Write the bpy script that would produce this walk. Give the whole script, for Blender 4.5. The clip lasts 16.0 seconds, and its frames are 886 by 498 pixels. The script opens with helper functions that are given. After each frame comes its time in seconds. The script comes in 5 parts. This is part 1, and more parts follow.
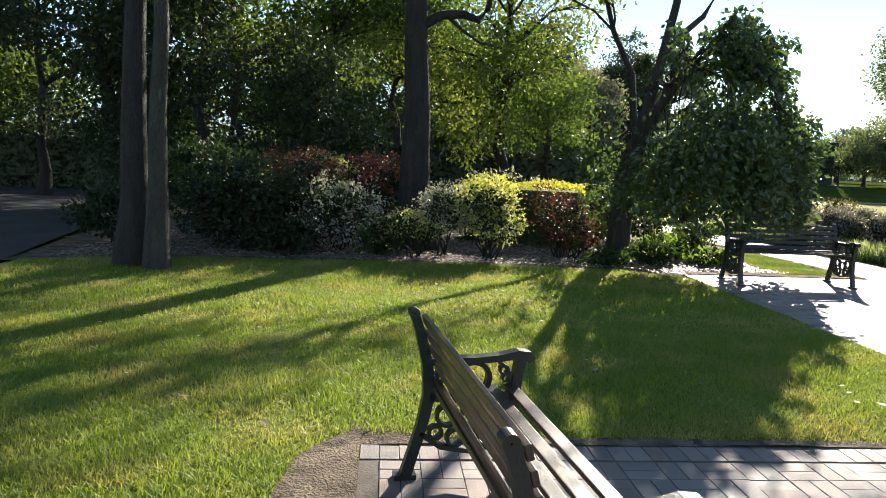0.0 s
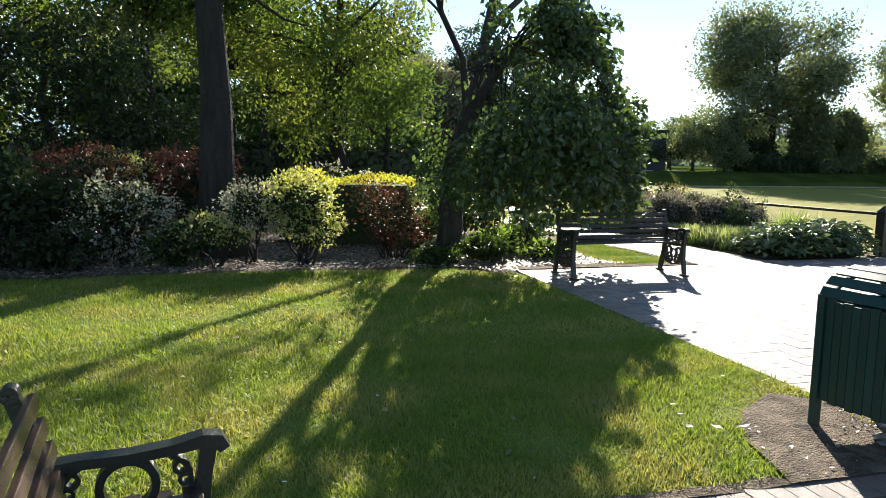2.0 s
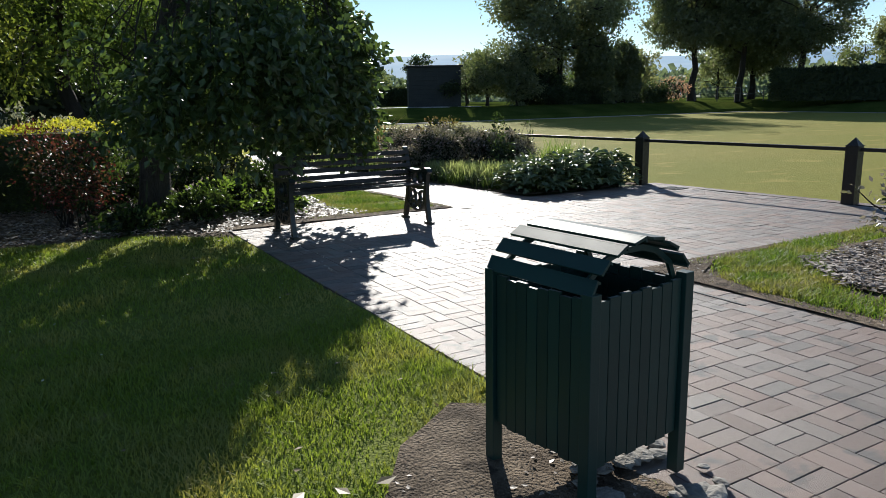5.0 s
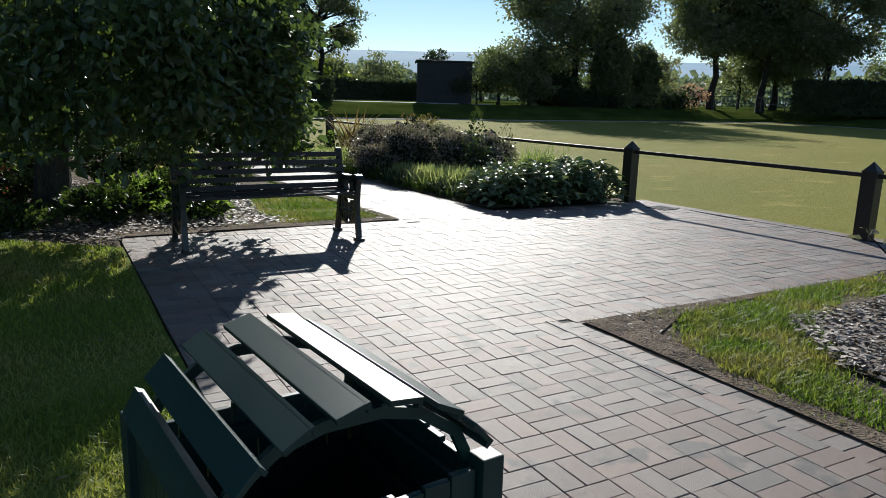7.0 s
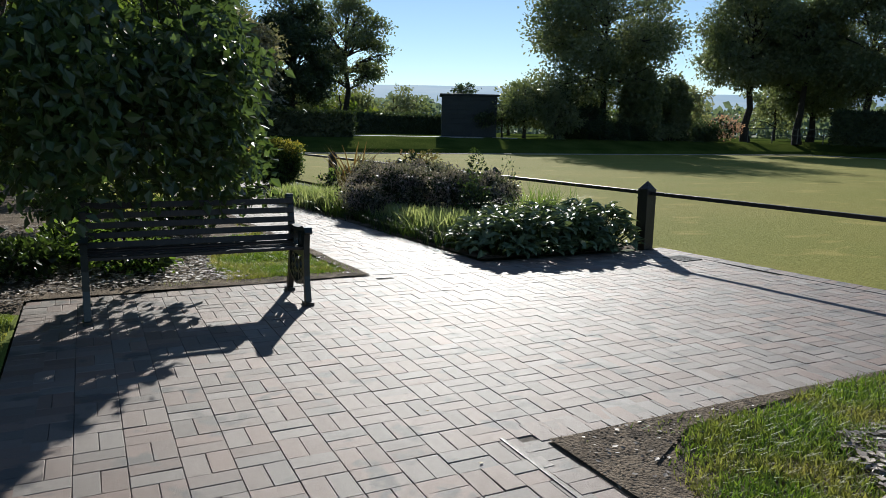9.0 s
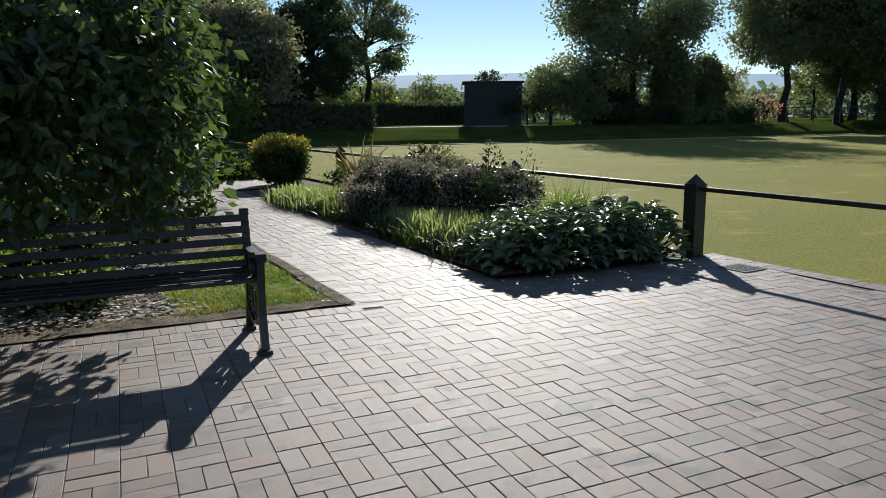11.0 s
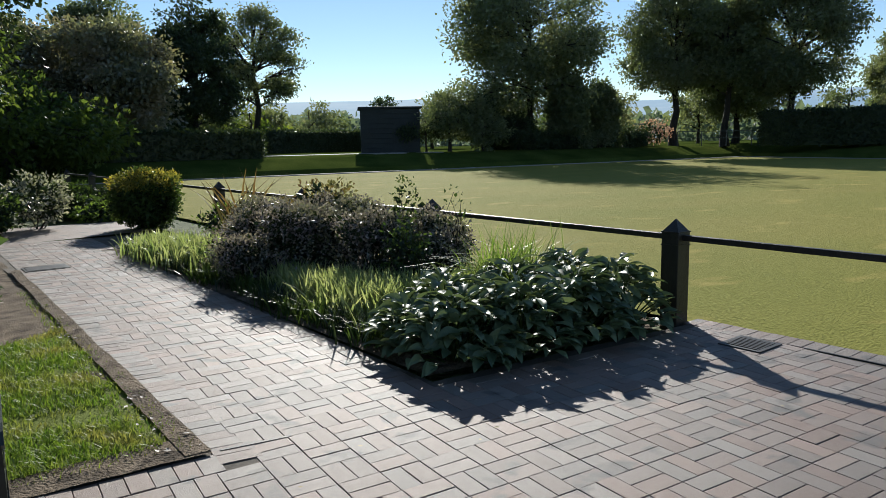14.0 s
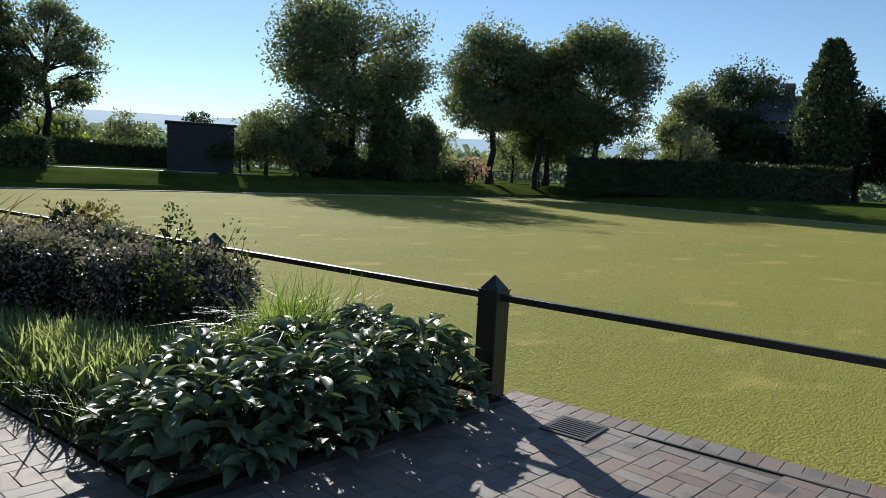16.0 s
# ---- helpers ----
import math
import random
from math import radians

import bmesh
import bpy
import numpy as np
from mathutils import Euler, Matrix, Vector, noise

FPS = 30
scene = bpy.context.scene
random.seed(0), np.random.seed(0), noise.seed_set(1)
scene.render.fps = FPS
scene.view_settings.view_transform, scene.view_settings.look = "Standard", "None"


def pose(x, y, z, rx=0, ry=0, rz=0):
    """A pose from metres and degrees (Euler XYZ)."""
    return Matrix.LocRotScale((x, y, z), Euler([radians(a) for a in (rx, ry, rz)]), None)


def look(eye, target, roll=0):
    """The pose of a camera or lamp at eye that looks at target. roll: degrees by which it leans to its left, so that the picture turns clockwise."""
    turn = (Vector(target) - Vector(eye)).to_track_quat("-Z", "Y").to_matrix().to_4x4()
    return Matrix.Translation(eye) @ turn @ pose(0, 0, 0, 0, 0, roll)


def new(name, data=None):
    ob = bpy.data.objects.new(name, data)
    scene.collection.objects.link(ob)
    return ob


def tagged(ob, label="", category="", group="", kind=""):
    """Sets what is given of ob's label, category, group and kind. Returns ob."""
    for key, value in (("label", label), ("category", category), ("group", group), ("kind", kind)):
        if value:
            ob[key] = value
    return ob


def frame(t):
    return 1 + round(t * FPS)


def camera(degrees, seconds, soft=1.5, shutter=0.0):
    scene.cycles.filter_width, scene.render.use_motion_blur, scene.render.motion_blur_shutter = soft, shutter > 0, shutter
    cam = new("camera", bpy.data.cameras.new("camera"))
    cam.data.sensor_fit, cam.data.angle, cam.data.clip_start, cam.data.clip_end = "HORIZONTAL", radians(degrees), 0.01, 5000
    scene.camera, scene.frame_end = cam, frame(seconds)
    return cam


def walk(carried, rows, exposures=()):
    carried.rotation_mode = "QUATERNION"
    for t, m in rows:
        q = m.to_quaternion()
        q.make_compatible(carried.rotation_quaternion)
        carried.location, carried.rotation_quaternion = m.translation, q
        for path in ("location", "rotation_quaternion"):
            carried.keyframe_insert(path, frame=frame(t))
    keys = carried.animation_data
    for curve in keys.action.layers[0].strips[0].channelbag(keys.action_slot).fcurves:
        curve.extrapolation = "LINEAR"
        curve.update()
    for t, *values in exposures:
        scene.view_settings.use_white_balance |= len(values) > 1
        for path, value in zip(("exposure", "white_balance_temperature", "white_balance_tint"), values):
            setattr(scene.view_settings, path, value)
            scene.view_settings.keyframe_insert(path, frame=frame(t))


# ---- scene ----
cam = camera(63.1, 16.0, 0.6)
PATH = [
    (0, (1.182, 0.188, 1.491), (1.35, 2.165, 1.242), 2.4),
    (0.5, (1.38, 0.46, 1.462), (1.622, 2.427, 1.2), 3.4),
    (1, (1.579, 0.769, 1.434), (2.089, 2.678, 1.125), 2.9),
    (1.5, (1.795, 0.988, 1.457), (2.35, 2.882, 1.134), 2.3),
    (2, (1.958, 1.23, 1.458), (2.499, 3.139, 1.206), 0.9),
    (2.5, (2.192, 1.463, 1.404), (2.709, 3.37, 1.1), -1.3),
    (3, (2.462, 1.644, 1.378), (2.999, 3.54, 1.033), -0.4),
    (3.5, (2.695, 1.806, 1.382), (3.472, 3.613, 1.018), -1.8),
    (4, (2.981, 1.946, 1.376), (3.909, 3.678, 1.006), -0.9),
    (4.5, (3.317, 2.149, 1.346), (4.307, 3.847, 0.98), -1.1),
    (4.7, (3.428, 2.215, 1.346), (4.418, 3.908, 0.955), -1.3),
    (6.8, (4.755, 2.922, 1.335), (5.695, 4.636, 0.915), 1.4),
    (7, (4.897, 3.018, 1.345), (5.847, 4.727, 0.927), 1.6),
    (7.5, (5.181, 3.172, 1.335), (6.151, 4.868, 0.907), 1.9),
    (8, (5.435, 3.372, 1.346), (6.334, 5.103, 0.904), 1.8),
    (8.5, (5.668, 3.58, 1.354), (6.623, 5.288, 0.939), 0.3),
    (9, (5.914, 3.794, 1.379), (6.79, 5.56, 1.047), 1.2),
    (9.5, (6.11, 4.016, 1.367), (6.932, 5.81, 1.046), 0.3),
    (10, (6.32, 4.293, 1.365), (7.123, 6.092, 1.017), 0.3),
    (10.2, (6.409, 4.41, 1.378), (7.204, 6.209, 1.014), -0.1),
    (12.3, (7.004, 5.738, 1.388), (7.814, 7.533, 1.04), -1.0),
    (12.5, (7.05, 5.855, 1.385), (7.887, 7.637, 1.032), -1.0),
    (13, (7.217, 6.178, 1.409), (8.099, 7.94, 1.068), -1.6),
    (13.5, (7.292, 6.468, 1.402), (8.236, 8.201, 1.079), -1.6),
    (14, (7.467, 6.73, 1.421), (8.52, 8.404, 1.126), -1.1),
    (14.5, (7.655, 6.934, 1.428), (8.743, 8.588, 1.143), -0.4),
    (15, (7.834, 7.15, 1.451), (9.082, 8.692, 1.191), -0.6),
    (15.5, (8.081, 7.309, 1.457), (9.452, 8.749, 1.242), 0.3),
    (16, (8.269, 7.46, 1.445), (9.712, 8.828, 1.236), 3.0),
]
EXPOSURES = [(0.0, 1.5, 6700, 10), (2.0, 1.42, 6600, 9), (3.5, 1.3, 6100, 7), (4.5, 0.72, 6150, 9), (7.0, 0.30, 6050, 8), (12.5, 0.36, 6100, 8), (16.0, 0.5, 6100, 7)]
walk(cam, [(t, look(eye, target, roll)) for t, eye, target, roll in PATH], EXPOSURES)

# ---- light ----
SUN_AZ, SUN_EL = radians(27.5), radians(25.0)
world = bpy.data.worlds.new("world")
scene.world = world
world.use_nodes = True
wn = world.node_tree.nodes
sky = wn.new("ShaderNodeTexSky")
sky.sky_type, sky.sun_disc = "NISHITA", False
sky.sun_elevation, sky.sun_rotation = SUN_EL, SUN_AZ
sky.altitude = 1200
sky.air_density, sky.dust_density, sky.ozone_density = 1.0, 0.05, 2.0
wn["Background"].inputs["Strength"].default_value = 0.082
world.node_tree.links.new(sky.outputs[0], wn["Background"].inputs[0])
sun = new("sun", bpy.data.lights.new("sun", "SUN"))
sun.data.energy, sun.data.angle, sun.data.color = 5.0, radians(0.53), (1.0, 0.93, 0.82)
SUN_DIR = Vector((math.sin(SUN_AZ) * math.cos(SUN_EL), math.cos(SUN_AZ) * math.cos(SUN_EL), math.sin(SUN_EL)))
sun.matrix_world = look(SUN_DIR * 60, (0, 0, 0))


# ---- materials ----
def nodes_of(name):
    m = bpy.data.materials.new(name)
    m.use_nodes = True
    return m, m.node_tree.nodes, m.node_tree.links


def mix_rgb(n, l, fac, a, b, blend="MIX"):
    k = n.new("ShaderNodeMix")
    k.data_type, k.blend_type = "RGBA", blend
    for sock, v in ((k.inputs[0], fac), (k.inputs[6], a), (k.inputs[7], b)):
        if hasattr(v, "links"):
            l.new(v, sock)
        elif isinstance(v, (int, float)):
            sock.default_value = v
        else:
            sock.default_value = (*v, 1)
    return k.outputs[2]


def noise_fac(n, l, scale, detail=4, lo=0.35, hi=0.65, vector=None, dist=0.0):
    t = n.new("ShaderNodeTexNoise")
    t.inputs["Scale"].default_value, t.inputs["Detail"].default_value = scale, detail
    t.inputs["Distortion"].default_value = dist
    if vector is None:
        vector = n.new("ShaderNodeTexCoord").outputs["Object"]
    l.new(vector, t.inputs["Vector"])
    r = n.new("ShaderNodeMapRange")
    r.inputs[1].default_value, r.inputs[2].default_value = lo, hi
    l.new(t.outputs["Fac"], r.inputs[0])
    return r.outputs[0]


def surface(name, a, b, rough=0.8, scale=6.0, fine=60.0, bump=0.3, depth=0.01, spots=None, metal=0.0, rand="", spread=0.3, stretch=None, spec=0.5, coat=0.0, tints=None):
    """Two-scale mottled surface: a and b mix over large patches, the fine grain gives bump and value changes."""
    m, n, l = nodes_of(name)
    p = n["Principled BSDF"]
    geo = n.new("ShaderNodeNewGeometry")
    pos = geo.outputs["Position"]
    if stretch:
        mp = n.new("ShaderNodeMapping")
        mp.inputs["Scale"].default_value = stretch
        l.new(n.new("ShaderNodeTexCoord").outputs["Object"], mp.inputs[0])
        pos = mp.outputs[0]
    big = noise_fac(n, l, scale, 5, 0.3, 0.7, pos)
    small = noise_fac(n, l, fine, 4, 0.25, 0.75, pos)
    col = mix_rgb(n, l, big, a, b)
    col = mix_rgb(n, l, small, col, mix_rgb(n, l, 1.0, col, (0.62, 0.62, 0.62), "MULTIPLY"))
    if rand:
        src = geo.outputs["Random Per Island"] if rand == "island" else n.new("ShaderNodeObjectInfo").outputs["Random"]
        h = n.new("ShaderNodeHueSaturation")
        r = n.new("ShaderNodeMapRange")
        r.inputs[3].default_value, r.inputs[4].default_value = 1 - spread, 1 + spread
        l.new(src, r.inputs[0])
        l.new(r.outputs[0], h.inputs["Value"])
        if tints:
            mul = n.new("ShaderNodeMath")
            mul.operation, mul.inputs[1].default_value = "MULTIPLY", 37.0
            l.new(src, mul.inputs[0])
            fr = n.new("ShaderNodeMath")
            fr.operation = "FRACT"
            l.new(mul.outputs[0], fr.inputs[0])
            ramp = n.new("ShaderNodeValToRGB")
            ramp.color_ramp.elements[0].color, ramp.color_ramp.elements[1].color = (*tints[0], 1), (*tints[1], 1)
            l.new(fr.outputs[0], ramp.inputs[0])
            col = mix_rgb(n, l, 0.55, col, ramp.outputs[0])
        l.new(col, h.inputs["Color"])
        col = h.outputs[0]
    if spots:
        col = mix_rgb(n, l, noise_fac(n, l, spots[1], 6, spots[2], spots[2] + 0.08, pos), col, spots[0])
    l.new(col, p.inputs["Base Color"])
    p.inputs["Metallic"].default_value = metal
    p.inputs["Specular IOR Level"].default_value = spec
    p.inputs["Coat Weight"].default_value = coat
    rr = n.new("ShaderNodeMapRange")
    rr.inputs[3].default_value, rr.inputs[4].default_value = max(rough - 0.1, 0.03), min(rough + 0.1, 1)
    l.new(small, rr.inputs[0])
    l.new(rr.outputs[0], p.inputs["Roughness"])
    bp = n.new("ShaderNodeBump")
    bp.inputs["Strength"].default_value, bp.inputs["Distance"].default_value = bump, depth
    l.new(small, bp.inputs["Height"])
    l.new(bp.outputs[0], p.inputs["Normal"])
    return m


def leaf_mat(name, a, b, c=None, clear=0.4, rough=0.5, patch=1.2, spec=0.35, whole=False):
    """Leaves: colour varies leaf by leaf and over patches; part of the light passes through."""
    m, n, l = nodes_of(name)
    p, out = n["Principled BSDF"], n["Material Output"]
    geo = n.new("ShaderNodeNewGeometry")
    col = mix_rgb(n, l, n.new("ShaderNodeObjectInfo").outputs["Random"] if whole else geo.outputs["Random Per Island"], a, b)
    if c:
        col = mix_rgb(n, l, noise_fac(n, l, patch, 3, 0.45, 0.65, geo.outputs["Position"]), col, c)
    l.new(col, p.inputs["Base Color"])
    p.inputs["Roughness"].default_value = rough
    p.inputs["Specular IOR Level"].default_value = spec
    tr = n.new("ShaderNodeBsdfTranslucent")
    l.new(mix_rgb(n, l, 1.0, col, (1.3, 1.3, 0.75), "MULTIPLY"), tr.inputs[0])
    mx = n.new("ShaderNodeMixShader")
    mx.inputs[0].default_value = clear
    l.new(p.outputs[0], mx.inputs[1])
    l.new(tr.outputs[0], mx.inputs[2])
    l.new(mx.outputs[0], out.inputs[0])
    return m


M_BRICK = surface("clay_paver", (0.205, 0.155, 0.126), (0.235, 0.197, 0.168), 0.57, 1.3, 260, 0.7, 0.003, rand="object", spread=0.2, spots=((0.115, 0.10, 0.09), 4.0, 0.57), spec=0.47, tints=((0.225, 0.132, 0.098), (0.205, 0.188, 0.168)))
M_BRICK_FAR = surface("clay_paver_joined", (0.205, 0.155, 0.126), (0.235, 0.197, 0.168), 0.57, 1.3, 260, 0.7, 0.003, rand="island", spread=0.2, spots=((0.115, 0.10, 0.09), 4.0, 0.57), spec=0.47, tints=((0.225, 0.132, 0.098), (0.205, 0.188, 0.168)))
M_SAND = surface("joint_sand", (0.08, 0.065, 0.05), (0.17, 0.14, 0.11), 0.95, 4, 90, 0.5, 0.004)
M_SOIL = surface("bare_soil", (0.12, 0.09, 0.062), (0.33, 0.255, 0.18), 0.95, 5, 70, 1.0, 0.02, spec=0.2, spots=((0.08, 0.06, 0.042), 7.0, 0.57))
M_CHIP = surface("bark_chip", (0.20, 0.15, 0.115), (0.45, 0.38, 0.31), 0.55, 3, 40, 0.4, 0.004, rand="island", spread=0.65, spec=0.6)
M_CRUMB = surface("soil_crumb", (0.13, 0.09, 0.06), (0.27, 0.20, 0.14), 0.95, 3, 40, 0.4, 0.004, rand="island", spread=0.45, spec=0.2)
M_LAWN = surface("lawn_turf", (0.15, 0.205, 0.034), (0.23, 0.26, 0.055), 0.95, 1.1, 70, 0.5, 0.02, spots=((0.25, 0.225, 0.08), 1.7, 0.66), spec=0.1)
M_GREEN = surface("bowling_turf", (0.27, 0.27, 0.055), (0.325, 0.295, 0.07), 0.95, 0.3, 55, 0.8, 0.012, spots=((0.335, 0.285, 0.075), 1.1, 0.60), stretch=(0.6, 1.1, 1), spec=0.08)
M_FIELD = surface("meadow", (0.07, 0.10, 0.025), (0.12, 0.14, 0.04), 0.95, 0.4, 12, 0.8, 0.04)
M_BANK = surface("rough_bank_grass", (0.055, 0.085, 0.018), (0.11, 0.14, 0.032), 0.95, 0.6, 25, 0.8, 0.03, spec=0.0)
M_TARMAC = surface("tarmac", (0.06, 0.056, 0.053), (0.10, 0.092, 0.085), 0.95, 1.0, 160, 0.6, 0.004, spec=0.15)
M_STONE = surface("concrete_kerb", (0.30, 0.29, 0.27), (0.42, 0.40, 0.37), 0.8, 2.0, 60, 0.5, 0.005, spots=((0.13, 0.13, 0.10), 4, 0.6))
M_POST = surface("dark_stained_timber", (0.013, 0.011, 0.009), (0.028, 0.023, 0.018), 0.45, 3, 30, 0.5, 0.004, stretch=(8, 8, 1))
M_SLAT = surface("worn_varnished_slat", (0.05, 0.027, 0.017), (0.10, 0.06, 0.04), 0.33, 5, 40, 0.3, 0.002, stretch=(9, 1, 9), rand="object", spread=0.25, spots=((0.20, 0.15, 0.12), 6, 0.68))
M_SLAT2 = surface("dark_bench_slat", (0.022, 0.015, 0.011), (0.042, 0.03, 0.022), 0.55, 5, 40, 0.3, 0.002, stretch=(1, 9, 9), rand="object", spread=0.25)
M_IRON = surface("black_green_cast_iron", (0.008, 0.014, 0.011), (0.018, 0.026, 0.022), 0.36, 8, 90, 0.4, 0.002, spec=0.6)
M_BIN = surface("dark_green_paint", (0.004, 0.034, 0.030), (0.006, 0.044, 0.038), 0.46, 5, 400, 0.1, 0.0005, rand="object", spread=0.18, spec=0.5)
M_BINBODY = surface("dark_liner", (0.01, 0.012, 0.012), (0.02, 0.022, 0.02), 0.6, 5, 80, 0.2, 0.001)
M_BARK = surface("grey_brown_bark", (0.055, 0.046, 0.036), (0.12, 0.105, 0.085), 0.9, 2.0, 22, 1.0, 0.05, stretch=(4, 4, 0.9), spots=((0.10, 0.13, 0.06), 3, 0.63))
M_BARK2 = surface("dark_bark", (0.03, 0.025, 0.02), (0.065, 0.055, 0.045), 0.9, 2.5, 26, 1.0, 0.04, stretch=(4, 4, 0.9))
M_GRATE = surface("grey_iron_grate", (0.05, 0.05, 0.05), (0.10, 0.095, 0.09), 0.5, 6, 60, 0.4, 0.002, metal=0.7)
M_SHED = surface("shed_cladding", (0.014, 0.022, 0.024), (0.028, 0.036, 0.036), 0.7, 2, 20, 0.4, 0.01)
M_HOUSE = surface("grey_stone_wall", (0.20, 0.18, 0.15), (0.30, 0.27, 0.23), 0.9, 1, 8, 0.5, 0.02)
M_SLATE = surface("grey_slate_roof", (0.09, 0.09, 0.10), (0.16, 0.16, 0.17), 0.6, 1, 10, 0.4, 0.02)
M_WHITE = surface("white_gloss_frame", (0.75, 0.75, 0.73), (0.82, 0.82, 0.80), 0.4, 3, 30, 0.05, 0.001)
M_GLASS = surface("dark_window_pane", (0.03, 0.035, 0.04), (0.05, 0.055, 0.06), 0.06, 2, 20, 0.0, 0.001)
M_ROCK = surface("rubble_stone", (0.26, 0.24, 0.21), (0.38, 0.36, 0.32), 0.9, 5, 50, 0.6, 0.01, rand="object")
M_DEAD = leaf_mat("fallen_leaf", (0.20, 0.14, 0.07), (0.34, 0.27, 0.15), clear=0.2)
M_PETAL = leaf_mat("white_scrap", (0.6, 0.58, 0.5), (0.75, 0.72, 0.62), clear=0.2)

L_GRASS = leaf_mat("grass_blade", (0.15, 0.22, 0.03), (0.27, 0.325, 0.06), (0.34, 0.32, 0.10), 0.5, 0.5, 1.4, 0.35)
L_TURF = leaf_mat("fine_turf_blade", (0.26, 0.28, 0.05), (0.36, 0.34, 0.08), (0.40, 0.32, 0.10), 0.4, 0.7, 1.0, 0.1)
L_WEEP = leaf_mat("dark_weeping_leaf", (0.04, 0.07, 0.026), (0.095, 0.14, 0.045), None, 0.45, 0.34, 1, 0.7)
L_WOOD = leaf_mat("woodland_leaf", (0.055, 0.09, 0.022), (0.10, 0.15, 0.035), (0.15, 0.19, 0.04), 0.5, 0.5, 0.25)
L_LIME = leaf_mat("bright_lime_leaf", (0.07, 0.12, 0.025), (0.15, 0.21, 0.04), (0.20, 0.23, 0.05), 0.45, 0.5, 0.4)
# far leaves, greyed and lifted in colour to stand for distance haze
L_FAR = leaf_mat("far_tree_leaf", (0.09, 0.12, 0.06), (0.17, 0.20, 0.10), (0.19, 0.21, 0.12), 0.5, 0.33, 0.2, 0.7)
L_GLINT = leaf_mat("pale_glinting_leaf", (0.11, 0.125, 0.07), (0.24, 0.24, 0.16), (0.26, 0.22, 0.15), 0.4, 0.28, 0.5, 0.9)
L_FARDARK = leaf_mat("dark_evergreen_leaf", (0.034, 0.055, 0.03), (0.075, 0.10, 0.045), None, 0.36, 0.42)
L_HEDGE = leaf_mat("dark_hedge_leaf", (0.02, 0.036, 0.017), (0.048, 0.068, 0.028), None, 0.3, 0.42)
# dark leaf for evergreens and for the shade painted inside shrubs
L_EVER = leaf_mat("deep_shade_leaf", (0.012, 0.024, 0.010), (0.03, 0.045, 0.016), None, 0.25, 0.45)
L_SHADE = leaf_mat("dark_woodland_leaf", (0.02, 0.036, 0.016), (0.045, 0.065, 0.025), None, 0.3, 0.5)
L_VERGE = leaf_mat("verge_grass_blade", (0.09, 0.17, 0.025), (0.21, 0.28, 0.05), (0.30, 0.28, 0.10), 0.5, 0.5, 2.2, 0.3)
L_PRIVET = leaf_mat("dull_golden_leaf", (0.22, 0.19, 0.035), (0.42, 0.35, 0.07), (0.13, 0.15, 0.04), 0.45, 0.45, 3)
L_YELLOW = leaf_mat("golden_privet_leaf", (0.38, 0.36, 0.035), (0.58, 0.53, 0.08), (0.26, 0.30, 0.05), 0.5, 0.45, 2.5)
L_VARIEG = leaf_mat("variegated_leaf", (0.26, 0.29, 0.09), (0.58, 0.56, 0.30), (0.26, 0.29, 0.09), 0.5, 0.45, 3)
L_SILVER = leaf_mat("silver_grey_leaf", (0.20, 0.21, 0.19), (0.55, 0.54, 0.50), (0.18, 0.19, 0.15), 0.4, 0.5, 3)
L_RED = leaf_mat("purple_red_leaf", (0.085, 0.02, 0.024), (0.17, 0.05, 0.042), (0.14, 0.075, 0.045), 0.3, 0.45, 2)
L_PURPLE = leaf_mat("grey_purple_leaf", (0.13, 0.11, 0.12), (0.36, 0.31, 0.32), (0.15, 0.155, 0.10), 0.3, 0.26, 2.5, 0.9)
L_MID = leaf_mat("mid_green_leaf", (0.04, 0.07, 0.018), (0.08, 0.12, 0.03), None, 0.4, 0.45)
L_HOSTA = leaf_mat("blue_green_hosta_leaf", (0.075, 0.115, 0.06), (0.18, 0.23, 0.125), None, 0.22, 0.46, 1, 0.42, True)
L_IRIS = leaf_mat("yellow_green_blade", (0.27, 0.33, 0.14), (0.48, 0.50, 0.30), (0.22, 0.29, 0.11), 0.5, 0.4, 2.5)
L_SEDGE = leaf_mat("fresh_green_blade", (0.11, 0.19, 0.035), (0.22, 0.30, 0.07), None, 0.5, 0.4)
L_PHORM = leaf_mat("bronze_blade", (0.12, 0.07, 0.035), (0.20, 0.14, 0.06), (0.12, 0.13, 0.05), 0.4, 0.4)
L_PALE = leaf_mat("pale_blossom_leaf", (0.20, 0.22, 0.12), (0.34, 0.34, 0.22), None, 0.4, 0.5)
L_HAZE = leaf_mat("haze_tinted_leaf", (0.13, 0.17, 0.13), (0.20, 0.25, 0.18), (0.17, 0.22, 0.21), 0.4, 0.6, 0.05)
L_PINK = leaf_mat("pink_flower", (0.45, 0.22, 0.22), (0.55, 0.35, 0.30), None, 0.4, 0.5)

# distance haze painted on the hills: blue-grey colour plus a glow of their own
hm, hn, hl = nodes_of("hill_haze_glow")
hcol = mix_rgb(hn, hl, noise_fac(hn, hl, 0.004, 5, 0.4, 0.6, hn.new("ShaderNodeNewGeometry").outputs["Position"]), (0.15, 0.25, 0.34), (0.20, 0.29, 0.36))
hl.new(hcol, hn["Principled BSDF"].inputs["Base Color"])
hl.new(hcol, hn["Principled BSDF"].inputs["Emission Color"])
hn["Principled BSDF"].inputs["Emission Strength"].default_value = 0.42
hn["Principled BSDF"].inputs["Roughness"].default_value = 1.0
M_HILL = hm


# ---- mesh helpers ----
rng = np.random.default_rng(7)


